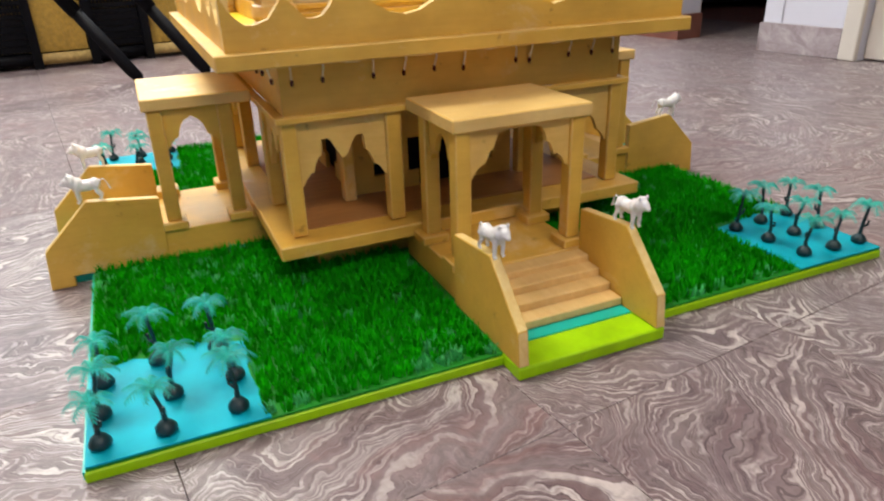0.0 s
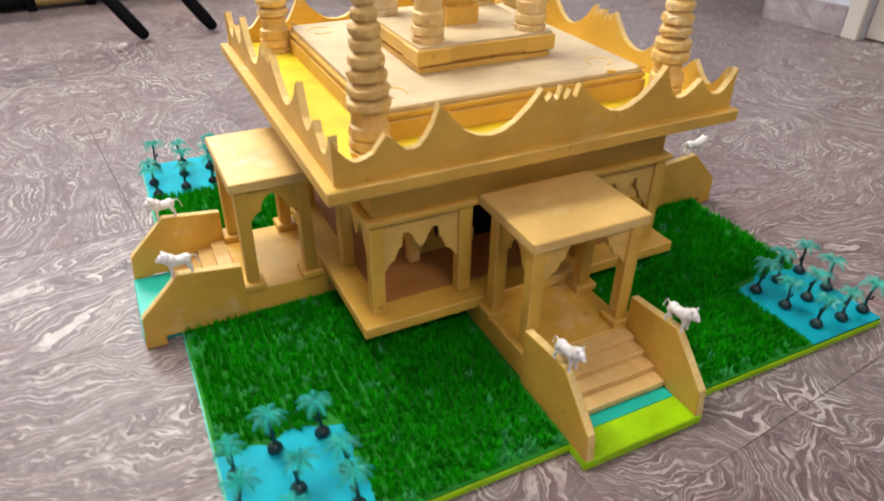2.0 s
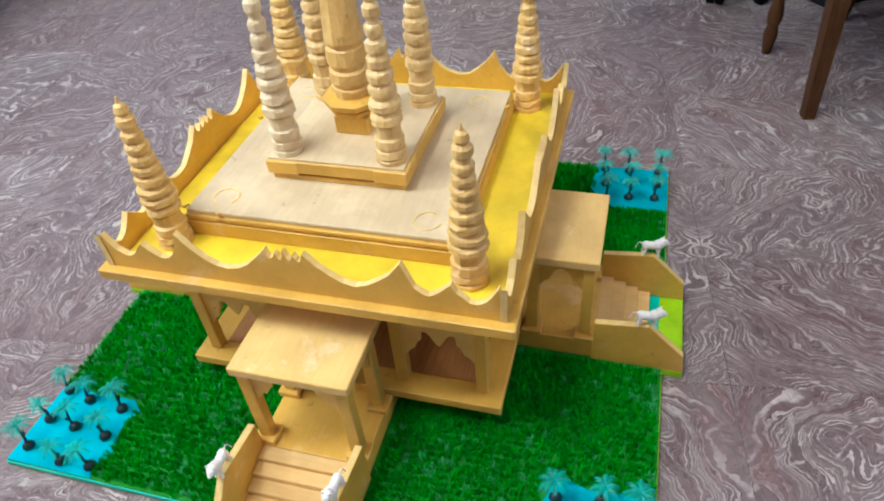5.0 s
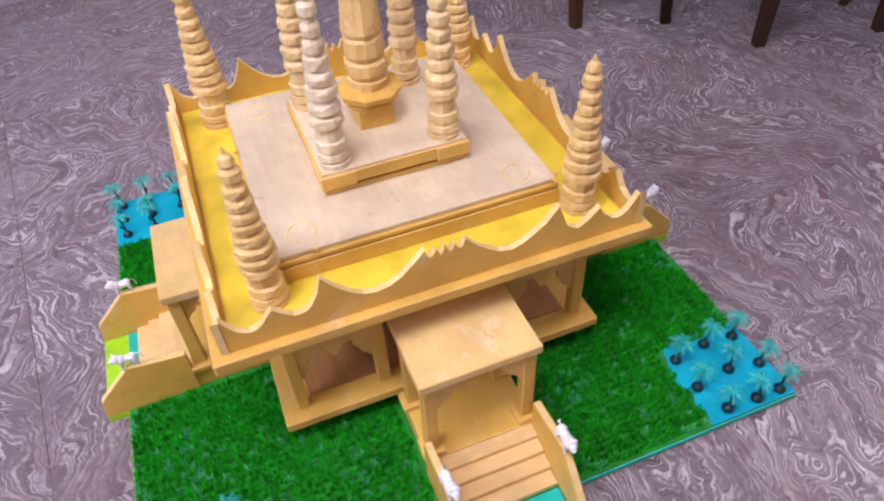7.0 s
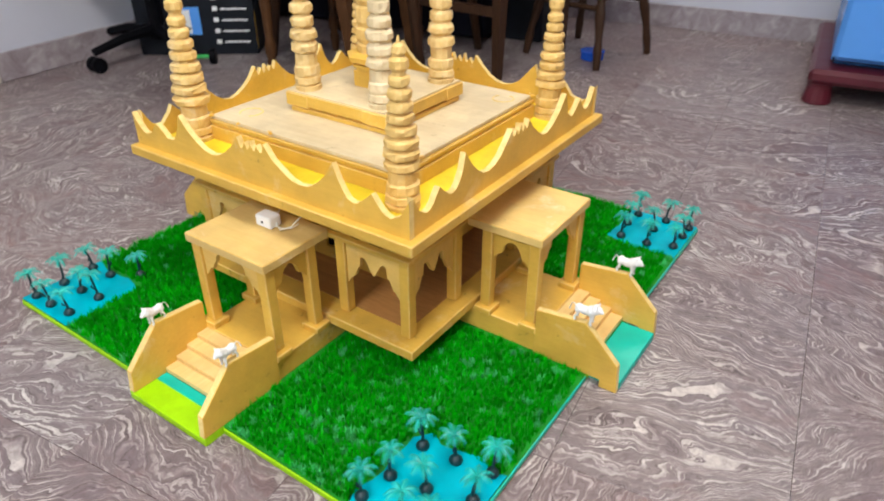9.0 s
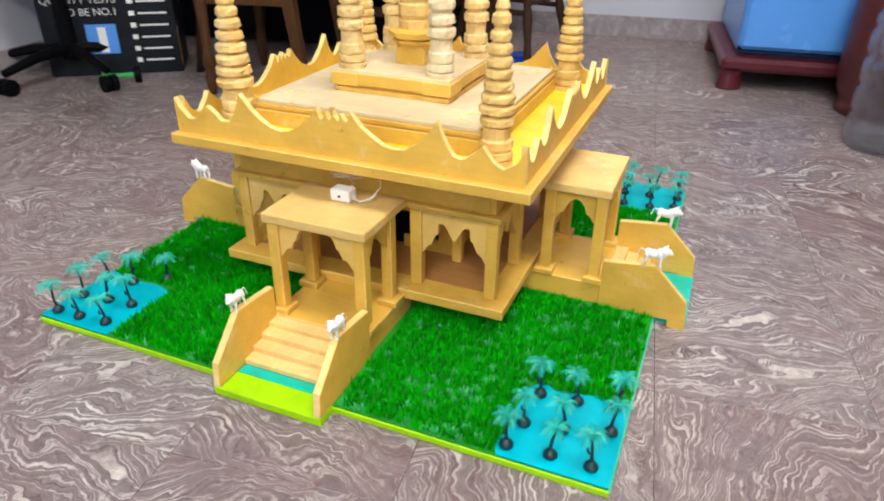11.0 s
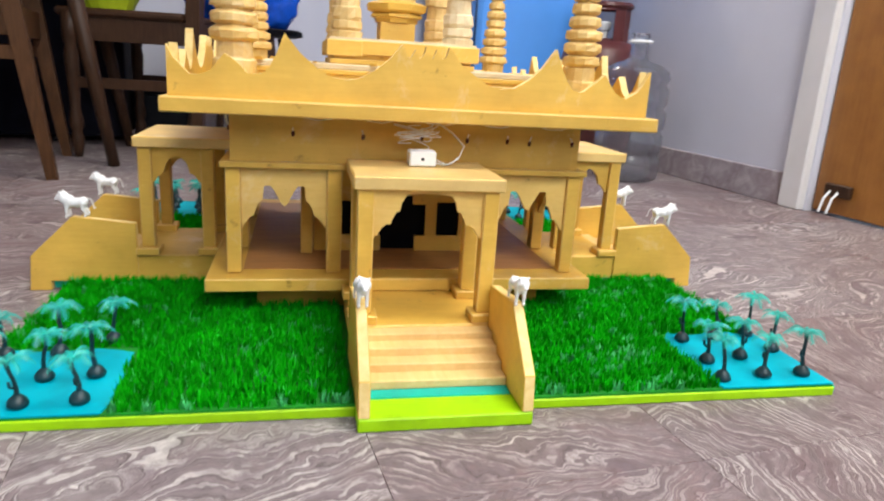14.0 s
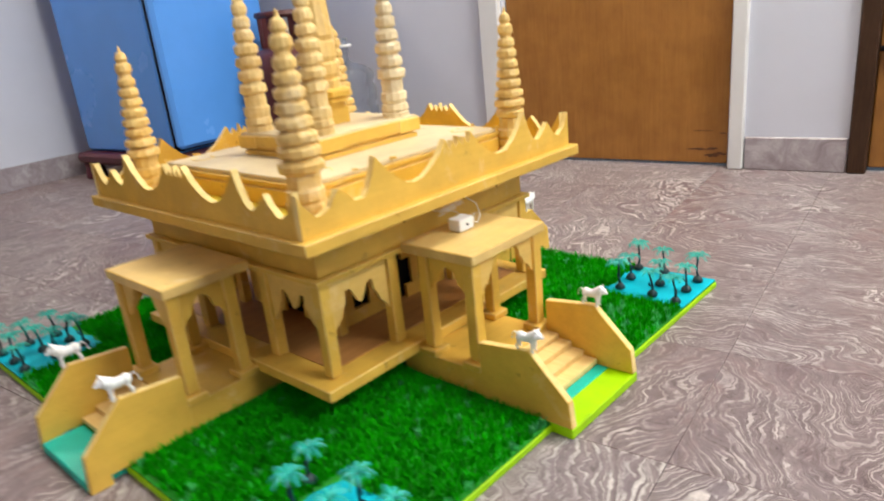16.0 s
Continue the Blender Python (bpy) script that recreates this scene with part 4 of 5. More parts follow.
def grass():
    rng = np.random.default_rng(4)
    verts, faces, mats = [], [], []
    step = 0.0232
    for gx in np.arange(-BX, BX, step):
        for gy in np.arange(-BY, BY, step):
            x0, y0 = gx + rng.normal(0, 0.0024), gy + rng.normal(0, 0.0024)
            if not on_turf(x0, y0):
                continue
            odds = 0.012 + 0.14 * max(0.0, noise.noise(Vector((x0 * 5, y0 * 5, 3.3)))) + (0.22 if max(abs(x0) / BX, abs(y0) / BY) > 0.972 else 0)
            odds += 0.30 * max(0.0, 1 - math.hypot(x0 + 0.50, y0 - 0.90) / 0.17) + 0.25 * max(0.0, 1 - math.hypot(x0 + 0.30, y0 + 0.98) / 0.12)
            odds += 0.13 * max(0.0, 1 - math.hypot(x0 + 0.74, y0 - 0.42) / 0.34) + 0.08 * max(0.0, 1 - math.hypot(x0 + 0.74, y0 + 0.42) / 0.34)
            bare = rng.random() < odds
            low = 0.85 if bare else 1.0
            for b in range(20):
                a, lean = rng.uniform(0, 2 * math.pi), rng.uniform(0.002, 0.015)
                h = rng.uniform(0.016, 0.033) * low
                w = rng.uniform(0.0016, 0.0028)
                px, py = x0 + rng.normal(0, 0.0056), y0 + rng.normal(0, 0.0056)
                if not on_turf(px, py):
                    continue
                dx, dy = math.cos(a), math.sin(a)
                z = 0.028
                i = len(verts)
                verts += [(px - dy * w, py + dx * w, z), (px + dy * w, py - dx * w, z),
                          (px + dx * lean * 0.4 + dy * w * 0.8, py + dy * lean * 0.4 - dx * w * 0.8, z + h * 0.6), (px + dx * lean * 0.4 - dy * w * 0.8, py + dy * lean * 0.4 + dx * w * 0.8, z + h * 0.6),
                          (px + dx * lean, py + dy * lean, z + h)]
                faces += [(i, i + 1, i + 2, i + 3), (i + 3, i + 2, i + 4)]
                mats += [1 if bare else 0] * 2
    me = bpy.data.meshes.new("grass")
    me.from_pydata([(x * S, y * S, z * S) for x, y, z in verts], [], faces)
    me.materials.append(GRASS)
    me.materials.append(BARE)
    me.polygons.foreach_set("material_index", mats)
    tagged(new("grass", me), "dense bright green plastic turf on the board", "grass", "", "stuff")


grass()

# ---------------------------------------------------------------- palms
def palm_kind(seed):
    """One plastic palm, with its foot at the origin."""
    rng = random.Random(seed)
    ob = thing("palm_tree", "small plastic palm with teal fronds and dark trunk", "palm tree", "palms on the ponds")
    h = rng.uniform(0.097, 0.124)
    lean = (rng.uniform(-0.012, 0.012), rng.uniform(-0.012, 0.012))
    bm = bmesh.new()
    lathe(bm, [(0.014, 0), (0.020, 0.005), (0.020, 0.012), (0.014, 0.021), (0.006, 0.028)], 10)
    part("root_ball", bm, TRUNK, ob, "dark blue-black ball foot", S, True)
    bm = bmesh.new()
    tube(bm, [(lean[0] * u + 0.003 * math.sin(5 * u), lean[1] * u, 0.022 + (h - 0.022) * u) for u in (0, 0.25, 0.5, 0.75, 1)], [0.0060, 0.0047, 0.0044, 0.0042, 0.0056], 6)
    a = rng.uniform(0, 6.28)
    tube(bm, [(lean[0] * 0.3, lean[1] * 0.3, h * 0.42), (lean[0] * 0.4 + 0.010 * math.cos(a), lean[1] * 0.4 + 0.010 * math.sin(a), h * 0.50), (lean[0] * 0.5 + 0.011 * math.cos(a), lean[1] * 0.5 + 0.011 * math.sin(a), h * 0.62)], [0.003, 0.0035, 0.003], 5)
    part("trunk", bm, TRUNK, ob, "", S)
    n = rng.choice((7, 8, 9))
    top = Vector((lean[0], lean[1], h))
    for i in range(n):
        a = 2 * math.pi * i / n + rng.uniform(-0.2, 0.2)
        d = Vector((math.cos(a), math.sin(a), 0))
        s = Vector((-math.sin(a), math.cos(a), 0))
        reach, drop = rng.uniform(0.040, 0.052), rng.uniform(0.012, 0.030)
        bm = bmesh.new()

        def spine(u):
            return top + d * reach * u + Vector((0, 0, 0.022 * math.sin(u * 2.0) - drop * u * u))
        tube(bm, [spine(u) for u in (0, 0.3, 0.6, 0.98)], [0.0014, 0.0012, 0.0010, 0.0006], 4)
        for j in range(9):
            u = 0.10 + 0.10 * j
            c, nxt = spine(u), spine(u + 0.085)
            w = 0.0135 * math.sin(math.pi * min(1, 0.22 + 0.78 * u)) ** 0.8 + 0.0015
            for q in (-1, 1):
                tip = c + (nxt - c) * 1.6 + s * q * w + Vector((0, 0, -w * 0.75))
                bm.faces.new([bm.verts.new(c), bm.verts.new(nxt), bm.verts.new(tip)])
        part("frond", bm, FROND, ob, "", S)
    return ob


def palms():
    kinds = [palm_kind(31), palm_kind(32), palm_kind(33)]
    places = {
        (-1, -1): [(0.97, 0.99), (0.86, 1.0), (0.73, 0.99), (0.965, 0.79), (0.86, 0.75), (0.74, 0.75), (0.72, 0.88), (0.84, 0.89), (0.97, 0.90)],
        (-1, 1): [(0.83, 0.99), (0.94, 0.99), (0.71, 1.0), (0.84, 0.88), (0.74, 0.76), (0.73, 0.90), (0.85, 0.75), (0.965, 0.84), (0.96, 0.73)],
        (1, 1): [(0.95, 1.0), (0.85, 1.0), (0.74, 0.99), (0.95, 0.89), (0.84, 0.88), (0.96, 0.76), (0.74, 0.87), (0.85, 0.75), (0.75, 0.68)],
        (1, -1): [(0.965, 0.75), (0.965, 0.86), (0.85, 0.76), (0.86, 0.87), (0.76, 0.87), (0.87, 0.99), (0.77, 0.98), (0.97, 0.99), (0.74, 0.77)]}
    rng = random.Random(8)
    first = 0
    for (sx, sy), spots in places.items():
        for i, (x, y) in enumerate(spots):
            m = pose(sx * x * S, sy * y * S, 0.0332 * S, 0, 0, rng.uniform(0, 360))
            if first < 3:
                kinds[first].matrix_basis = m
                first += 1
            else:
                copy_thing(kinds[rng.randrange(3)], m)


palms()

# ---------------------------------------------------------------- lions
def lion():
    """A toy lion that looks along -y, its feet at z = 0."""
    bm = bmesh.new()
    blob(bm, (0, 0.002, 0.041), (0.0145, 0.031, 0.0150))
    blob(bm, (0, 0.022, 0.042), (0.0155, 0.0150, 0.0160))
    blob(bm, (0, -0.018, 0.046), (0.0180, 0.0180, 0.0200))
    blob(bm, (0, -0.030, 0.057), (0.0185, 0.0145, 0.0185))
    blob(bm, (0, -0.041, 0.058), (0.0120, 0.0110, 0.0120))
    blob(bm, (0, -0.051, 0.054), (0.0068, 0.0065, 0.0060))
    for sx in (-1, 1):
        blob(bm, (sx * 0.011, -0.035, 0.074), (0.0042, 0.0034, 0.0046), 6, 5)
        tube(bm, [(sx * 0.009, -0.022, 0.038), (sx * 0.010, -0.024, 0.020), (sx * 0.010, -0.023, 0.004), (sx * 0.010, -0.029, 0)], [0.0072, 0.0050, 0.0042, 0.0048], 7)
        tube(bm, [(sx * 0.009, 0.026, 0.040), (sx * 0.010, 0.022, 0.024), (sx * 0.010, 0.030, 0.010), (sx * 0.010, 0.026, 0)], [0.0088, 0.0058, 0.0040, 0.0048], 7)
    tube(bm, [(0, 0.034, 0.046), (0.002, 0.044, 0.052), (0.004, 0.050, 0.044), (0.005, 0.053, 0.030), (0.005, 0.055, 0.022)], [0.0028, 0.0022, 0.0020, 0.0020, 0.0034], 6)
    ob = part("lion_figurine", bm, WHITEPLASTIC, None, "white plastic lion figurine on a stair side wall", S * 1.03, True)
    # fuse the limbs, mane and body into one moulded skin
    skin = ob.modifiers.new("skin", "REMESH")
    skin.mode, skin.voxel_size, skin.use_smooth_shade = "VOXEL", 0.0008, True
    soft = ob.modifiers.new("soft", "SMOOTH")
    soft.factor, soft.iterations = 0.5, 2
    bpy.context.view_layer.update()
    moulded = bpy.data.meshes.new_from_object(ob.evaluated_get(bpy.context.evaluated_depsgraph_get()))
    ob.modifiers.clear()
    ob.data = moulded
    return tagged(ob, "", "figurine", "lions beside the steps")


def lions():
    first = lion()
    rng = random.Random(2)
    for k in range(4):
        for sx in (-1, 1):
            a = rng.uniform(-9, 9)
            p = quarter(k) @ Vector((sx * 0.1755, -0.962, 0))
            m = pose(p.x * S, p.y * S, 0.2322 * S, 4, 0, 90 * k + a)
            if k == 0 and sx == -1:
                first.matrix_basis = m
            else:
                copy_thing(first, m @ Matrix.Scale(0.87 if k == 2 else 1.0, 4))


lions()


def battery_box():
    ob = thing("battery_box", "small white battery box on the porch roof", "battery box")
    bm = bmesh.new()
    box(bm, -0.040, 0.030, 0.578, 0.628, 0.480, 0.520)
    part("case", bevelled(bm, 0.004), WHITEPLASTIC, ob, "", S)
    bm = bmesh.new()
    box(bm, -0.008, 0.000, 0.6282, 0.6300, 0.496, 0.503)
    part("switch", bm, DARKGREY, ob, "small dark switch", S)
    rng = random.Random(6)
    for i in range(9):
        bm = bmesh.new()
        c = Vector((rng.uniform(-0.02, 0.02), rng.uniform(0.535, 0.575), 0.525 + rng.uniform(0, 0.03)))
        r, sq = rng.uniform(0.030, 0.062), rng.uniform(0.3, 0.7)
        ph = rng.uniform(0, 6.28)
        tube(bm, [(c.x + r * math.cos(ph + t * 0.45), c.y + r * 0.35 * math.sin(ph + t * 0.45), c.z + 0.4 * sq * r * math.sin(ph * 2 + t * 0.45) + 0.002 * t) for t in range(15)], 0.0013, 4)
        part("wire_loop", bm, WHITEWIRE, ob, "pale loop of tangled wire", S)
    bm = bmesh.new()
    tube(bm, [(-0.035, 0.60, 0.50), (-0.07, 0.615, 0.485), (-0.105, 0.60, 0.500), (-0.125, 0.57, 0.530), (-0.10, 0.53, 0.56), (-0.06, 0.505, 0.585)], 0.0022, 5)
    part("lead_wire", bm, WHITEWIRE, ob, "white lead wire", S)
    bm = bmesh.new()
    tube(bm, [(-0.035, 0.61, 0.49), (-0.065, 0.60, 0.482), (-0.09, 0.585, 0.484), (-0.11, 0.57, 0.50)], 0.0022, 5)
    part("lead_wire", bm, WHITEWIRE, ob, "white lead wire", S)


battery_box()

# ---------------------------------------------------------------- furniture
def chair(name, at, turn, label, group="", timber=None, front=-0.20, half=0.19, back=0.92, foot=0.285, flare=1.0, rail=0.205):
    """A wooden dining chair, its seat 0.45 m high: raked back legs, turned front legs."""
    wd = timber or DARKWOOD
    ob = thing(name, label, "chair", group, at=ROOM @ pose(at[0], at[1], 0, 0, 0, turn))
    for x in (-half, half):
        bm = bmesh.new()
        fy = front + 0.015
        lathe(bm, [(0.011, 0), (0.014, 0.02), (0.018, 0.045), (0.018, 0.06), (0.013, 0.075), (0.019, 0.09), (0.020, 0.11), (0.014, 0.14), (0.017, 0.22), (0.021, 0.30), (0.016, 0.325), (0.021, 0.34), (0.021, 0.42)], 10, (x * 0.93 * flare, fy))
        part("front_leg", bm, wd, ob, smooth=True)
        bm = bmesh.new()
        taper(bm, (x * 0.95, x * 0.92), (foot, 0.195), 0.0, 0.44, 0.013, 0.021)
        taper(bm, (x * 0.92, x * 0.92), (0.195, 0.195 + (back - 0.44) * 0.11), 0.44, back, 0.021, 0.015)
        part("back_leg", bm, wd, ob)
        bm = bmesh.new()
        sl = x * 0.93 * flare
        prism(bm, [(sl - 0.008, fy), (sl + 0.008, fy), (x * 0.93 + 0.008, 0.20), (x * 0.93 - 0.008, 0.20)], rail, rail + 0.030, "z")
        part("stretcher", bm, wd, ob)
    bm = bmesh.new()
    w = half - 0.015
    wf = w * flare
    box(bm, -wf, wf, front, front + 0.025, 0.34, 0.405)
    box(bm, -w + 0.02, w - 0.02, 0.185, 0.21, 0.335, 0.405)
    for g in (-1, 1):
        prism(bm, [(g * wf, front + 0.025), (g * wf - g * 0.02, front + 0.025), (g * w - g * 0.02, 0.185), (g * w, 0.185)], 0.34, 0.405, "z")
    part("seat_frame", bm, wd, ob)
    bm = bmesh.new()
    prism(bm, [(-half * flare, front - 0.02), (half * flare, front - 0.02), (half, 0.17), (-half, 0.17)], 0.406, 0.43, "z")
    part("seat", bevelled(bm, 0.008), wd, ob)
    for z in (back - 0.36, back - 0.24, back - 0.12) if back > 0.8 else (back - 0.11,):
        bm = bmesh.new()
        y = 0.195 + 0.055 * (z - 0.44) / 0.48
        box(bm, -w + 0.012, w - 0.012, y - 0.004, y + 0.012, z, z + 0.05)
        part("back_slat", bm, wd, ob)
    return ob


def furniture():
    chair("dining_chair", (0.907, -1.042), 95, "low-backed brown wooden chair tucked under the table", "dining chairs", CHAIRWOOD, -0.095, 0.22, 0.62, 0.25, rail=0.285)
    chair("dining_chair", (0.43, -1.41), 71, "dark wooden dining chair holding a potted plant", "dining chairs", None, -0.165, 0.178, 0.92, 0.20, 1.3)
    t = thing("dining_table", "dark wooden dining table with splayed round legs", "table", at=ROOM @ pose(0.85, -1.30, 0))
    bm = bmesh.new()
    box(bm, -0.38, 0.38, -0.31, 0.31, 0.72, 0.75)
    part("tabletop", bevelled(bm, 0.006), DARKWOOD, t)
    for x in (-1, 1):
        for y in (-1, 1):
            bm = bmesh.new()
            tube(bm, [(x * 0.325, y * 0.225, 0.0), (x * 0.277, y * 0.21, 0.30), (x * 0.212, y * 0.19, 0.72)], [0.015, 0.020, 0.024], 10)
            part("leg", bm, DARKWOOD, t, smooth=True)
    for y in (-0.19, 0.17):
        bm = bmesh.new()
        box(bm, -0.23, 0.23, y, y + 0.02, 0.63, 0.719)
        part("apron", bm, DARKWOOD, t)
    # dark chest against the wall under the table
    ch = thing("storage_chest", "dark wooden chest in the shade under the table", "chest", at=ROOM @ pose(1.12, -1.76, 0))
    bm = bmesh.new()
    box(bm, -0.58, 0.62, -0.18, 0.16, 0.02, 0.56)
    part("body", bevelled(bm, 0.006), CURTAIN, ch)
    bm = bmesh.new()
    box(bm, -0.59, 0.63, -0.19, 0.17, 0.561, 0.59)
    part("lid", bevelled(bm, 0.006), CURTAIN, ch)
    for x in (-0.38, 0.34):
        bm = bmesh.new()
        box(bm, x, x + 0.04, -0.16, 0.14, 0, 0.0195)
        part("foot", bm, DARKGREY, ch)
    lb = thing("storage_box", "low dark lidded box behind the chair", "box", at=ROOM @ pose(0.435, -1.83, 0))
    bm = bmesh.new()
    box(bm, -0.095, 0.095, -0.11, 0.11, 0, 0.165)
    part("body", bevelled(bm, 0.005), DARKGREY, lb)
    bm = bmesh.new()
    box(bm, -0.099, 0.099, -0.114, 0.114, 0.166, 0.19)
    part("lid", bevelled(bm, 0.005), DARKGREY, lb)
    # stool with a bag
    x, y = 0.13, -1.66
    st = thing("stool", "dark wooden stool with splayed turned legs", "stool", at=ROOM @ pose(x, y, 0, 0, 0, -19))
    bm = bmesh.new()
    lathe(bm, [(0.18, 0.392), (0.200, 0.397), (0.200, 0.412), (0.190, 0.418)], 28)
    part("seat", bm, BLACK, st, "dark round seat")
    for a in (45, 135, 225, 315):
        c, s = math.cos(radians(a)), math.sin(radians(a))
        bm = bmesh.new()
        tube(bm, [(c * 0.232, s * 0.232, 0), (c * 0.222, s * 0.222, 0.06), (c * 0.215, s * 0.215, 0.10), (c * 0.195, s * 0.195, 0.18), (c * 0.185, s * 0.185, 0.22), (c * 0.15, s * 0.15, 0.392)], [0.012, 0.016, 0.013, 0.019, 0.015, 0.021], 10)
        part("leg", bm, DARKWOOD, st)
    bm = bmesh.new()
    for a in (45, 135, 225, 315):
        c, s = math.cos(radians(a)), math.sin(radians(a))
        c2, s2 = math.cos(radians(a + 90)), math.sin(radians(a + 90))
        z = 0.20 if a % 180 == 45 else 0.235
        tube(bm, [(c * 0.188, s * 0.188, z), (c2 * 0.188, s2 * 0.188, z)], 0.010, 6)
    part("stretcher", bm, DARKWOOD, st)
    bm = bmesh.new()
    bmesh.ops.create_icosphere(bm, subdivisions=5, radius=1)
    for v in bm.verts:
        v.co = Vector((v.co.x * 0.20, v.co.y * 0.16, v.co.z * 0.17))
        f = v.co * 9
        v.co *= 1 + 0.16 * noise.noise(f) + 0.10 * abs(noise.noise(f * 2.3)) + 0.035 * noise.noise(f * 6)
        v.co.z = max(v.co.z, -0.125)
    bag = part("plastic_bag", bm, BAGBLUE, None, "crumpled shiny blue plastic bag on the stool", smooth=True)
    bag.matrix_basis = ROOM @ pose(x + 0.025, y, 0.418 + 0.1255)
    tagged(bag, "", "bag")
    bm = bmesh.new()
    lathe(bm, [(0.020, 0.135), (0.014, 0.160), (0.012, 0.170), (0.030, 0.195), (0.038, 0.205), (0.018, 0.200)], 14, (0, 0), 0.16, 0, random.Random(4))
    part("knotted_neck", bm, BAGBLUE, bag, "twisted tied neck of the bag")
    bm = bmesh.new()
    lathe(bm, [(0.036, 0), (0.042, 0.004), (0.042, 0.026), (0.046, 0.029), (0.046, 0.034), (0.040, 0.036)], 24)
    cup = part("blue_lid", bm, BAGBLUE, None, "round blue plastic lid on the floor", smooth=False)
    cup.matrix_basis = ROOM @ pose(0.085, -1.585, 0)
    tagged(cup, "", "lid")
    # office chair
    oc = thing("office_chair", "black swivel chair on castors", "chair", at=ROOM @ pose(1.535, -0.865, 0, 0, 0, 10))
    bm = bmesh.new()
    lathe(bm, [(0.030, 0.07), (0.034, 0.10), (0.026, 0.12), (0.024, 0.40)], 12)
    part("column", bm, BLACK, oc)
    for i in range(5):
        a = radians(72 * i)
        c, s = math.cos(a), math.sin(a)
        bm = bmesh.new()
        tube(bm, [(0, 0, 0.105), (c * 0.14, s * 0.14, 0.095), (c * 0.26, s * 0.26, 0.07)], [0.022, 0.018, 0.014], 6)
        part("foot", bm, BLACK, oc)
        bm = bmesh.new()
        for d in (-0.014, 0.014):
            ox, oy = c * 0.26 - s * d, s * 0.26 + c * d
            bmesh.ops.create_cone(bm, cap_ends=True, segments=14, radius1=0.027, radius2=0.027, depth=0.018, matrix=Matrix.Translation((ox, oy, 0.0275)) @ Matrix.Rotation(a, 4, "Z") @ Matrix.Rotation(radians(90), 4, "X"))
        part("castor", bm, BLACK, oc)
    bm = bmesh.new()
    box(bm, -0.23, 0.23, -0.22, 0.22, 0.40, 0.48)
    part("seat", bevelled(bm, 0.03), BLACK, oc)
    bm = bmesh.new()
    box(bm, -0.21, 0.21, 0.20, 0.26, 0.55, 1.0)
    part("backrest", bevelled(bm, 0.025), BLACK, oc)
    # printed carton
    at = ROOM @ pose(1.235, -1.06, 0, 0, 0, 30)
    ct = thing("carton", "tall black printed carton standing on the floor", "carton", at=at)
    bm = bmesh.new()
    box(bm, 0, 0.44, -0.26, 0, 0.0, 0.60)
    part("box", bevelled(bm, 0.003), DARKGREY, ct)

    def words(text, x, z, size):
        cu = bpy.data.curves.new("print", "FONT")
        cu.body, cu.size, cu.extrude, cu.align_x = text, size, 0.0004, "RIGHT"
        cu.materials.append(WHITEPLASTIC)
        ob = new("lettering", cu)
        ob.parent = ct
        ob.matrix_basis = Matrix.Translation((x, 0.0012, z)) @ Matrix.Rotation(radians(180), 4, "Z") @ Matrix.Rotation(radians(90), 4, "X")
        return tagged(ob, "pale printed words")
    for i, text in enumerate(("PASSES 215", "QUALITY TESTS", "TO BE NO.1")):
        words(text, 0.185, 0.285 - 0.040 * i, 0.034)
    bm = bmesh.new()
    box(bm, 0.20, 0.30, 0.0005, 0.0020, 0.075, 0.175)
    part("picture", bm, BLUE, ct, "blue picture panel")
    bm = bmesh.new()
    box(bm, 0.235, 0.262, 0.0021, 0.0030, 0.080, 0.165)
    part("picture_figure", bm, WHITEPLASTIC, ct, "pale shape in the picture")
    for i in range(7):
        z = 0.045 + 0.040 * i
        bm = bmesh.new()
        box(bm, 0.025, 0.12, 0.0005, 0.0016, z, z + 0.006)
        part("print_bar", bm, WHITEPLASTIC, ct, "line of small pale print")
        bm = bmesh.new()
        box(bm, 0.132, 0.150, 0.0005, 0.0016, z - 0.004, z + 0.012)
        part("print_mark", bm, WHITEPLASTIC, ct, "pale list mark")
    bm = bmesh.new()
    box(bm, -0.0016, -0.0004, -0.012, -0.004, 0.02, 0.16)
    part("edge_label", bm, CANE, ct, "cream strip on the edge")
    # toy on the floor
    toy = thing("toy_roller", "small toy with black and green wheels", "toy", at=ROOM @ pose(1.33, -0.85, 0.0285, 0, 0, 35))
    bm = bmesh.new()
    tube(bm, [(-0.05, 0, 0), (0.05, 0, 0)], 0.008, 8)
    part("axle", bm, TOYGREEN, toy)
    for x, mt, r in ((-0.05, BLACK, 0.028), (0.05, TOYGREEN, 0.024)):
        bm = bmesh.new()
        bmesh.ops.create_cone(bm, cap_ends=True, segments=18, radius1=r, radius2=r, depth=0.022, matrix=Matrix.Translation((x, 0, 0)) @ Matrix.Rotation(radians(90), 4, "Y"))
        part("wheel", bevelled(bm, 0.003), mt, toy)
    # fridge on its stand
    fx, fy = -0.94, -1.715
    fr = thing("refrigerator", "glossy blue single-door refrigerator on a stand", "refrigerator", at=ROOM @ pose(fx, fy, 0.11))
    bm = bmesh.new()
    box(bm, -0.25, 0.25, -0.40, 0.22, 0, 1.25)
    part("body", bevelled(bm, 0.012), BLUE, fr)
    bm = bmesh.new()
    box(bm, -0.25, 0.25, 0.226, 0.268, 0.02, 1.25)
    part("door", bevelled(bm, 0.014), BLUE, fr)
    bm = bmesh.new()
    box(bm, -0.247, 0.247, 0.2205, 0.2255, 0.01, 1.24)
    part("gasket", bm, DARKGREY, fr)
    bm = bmesh.new()
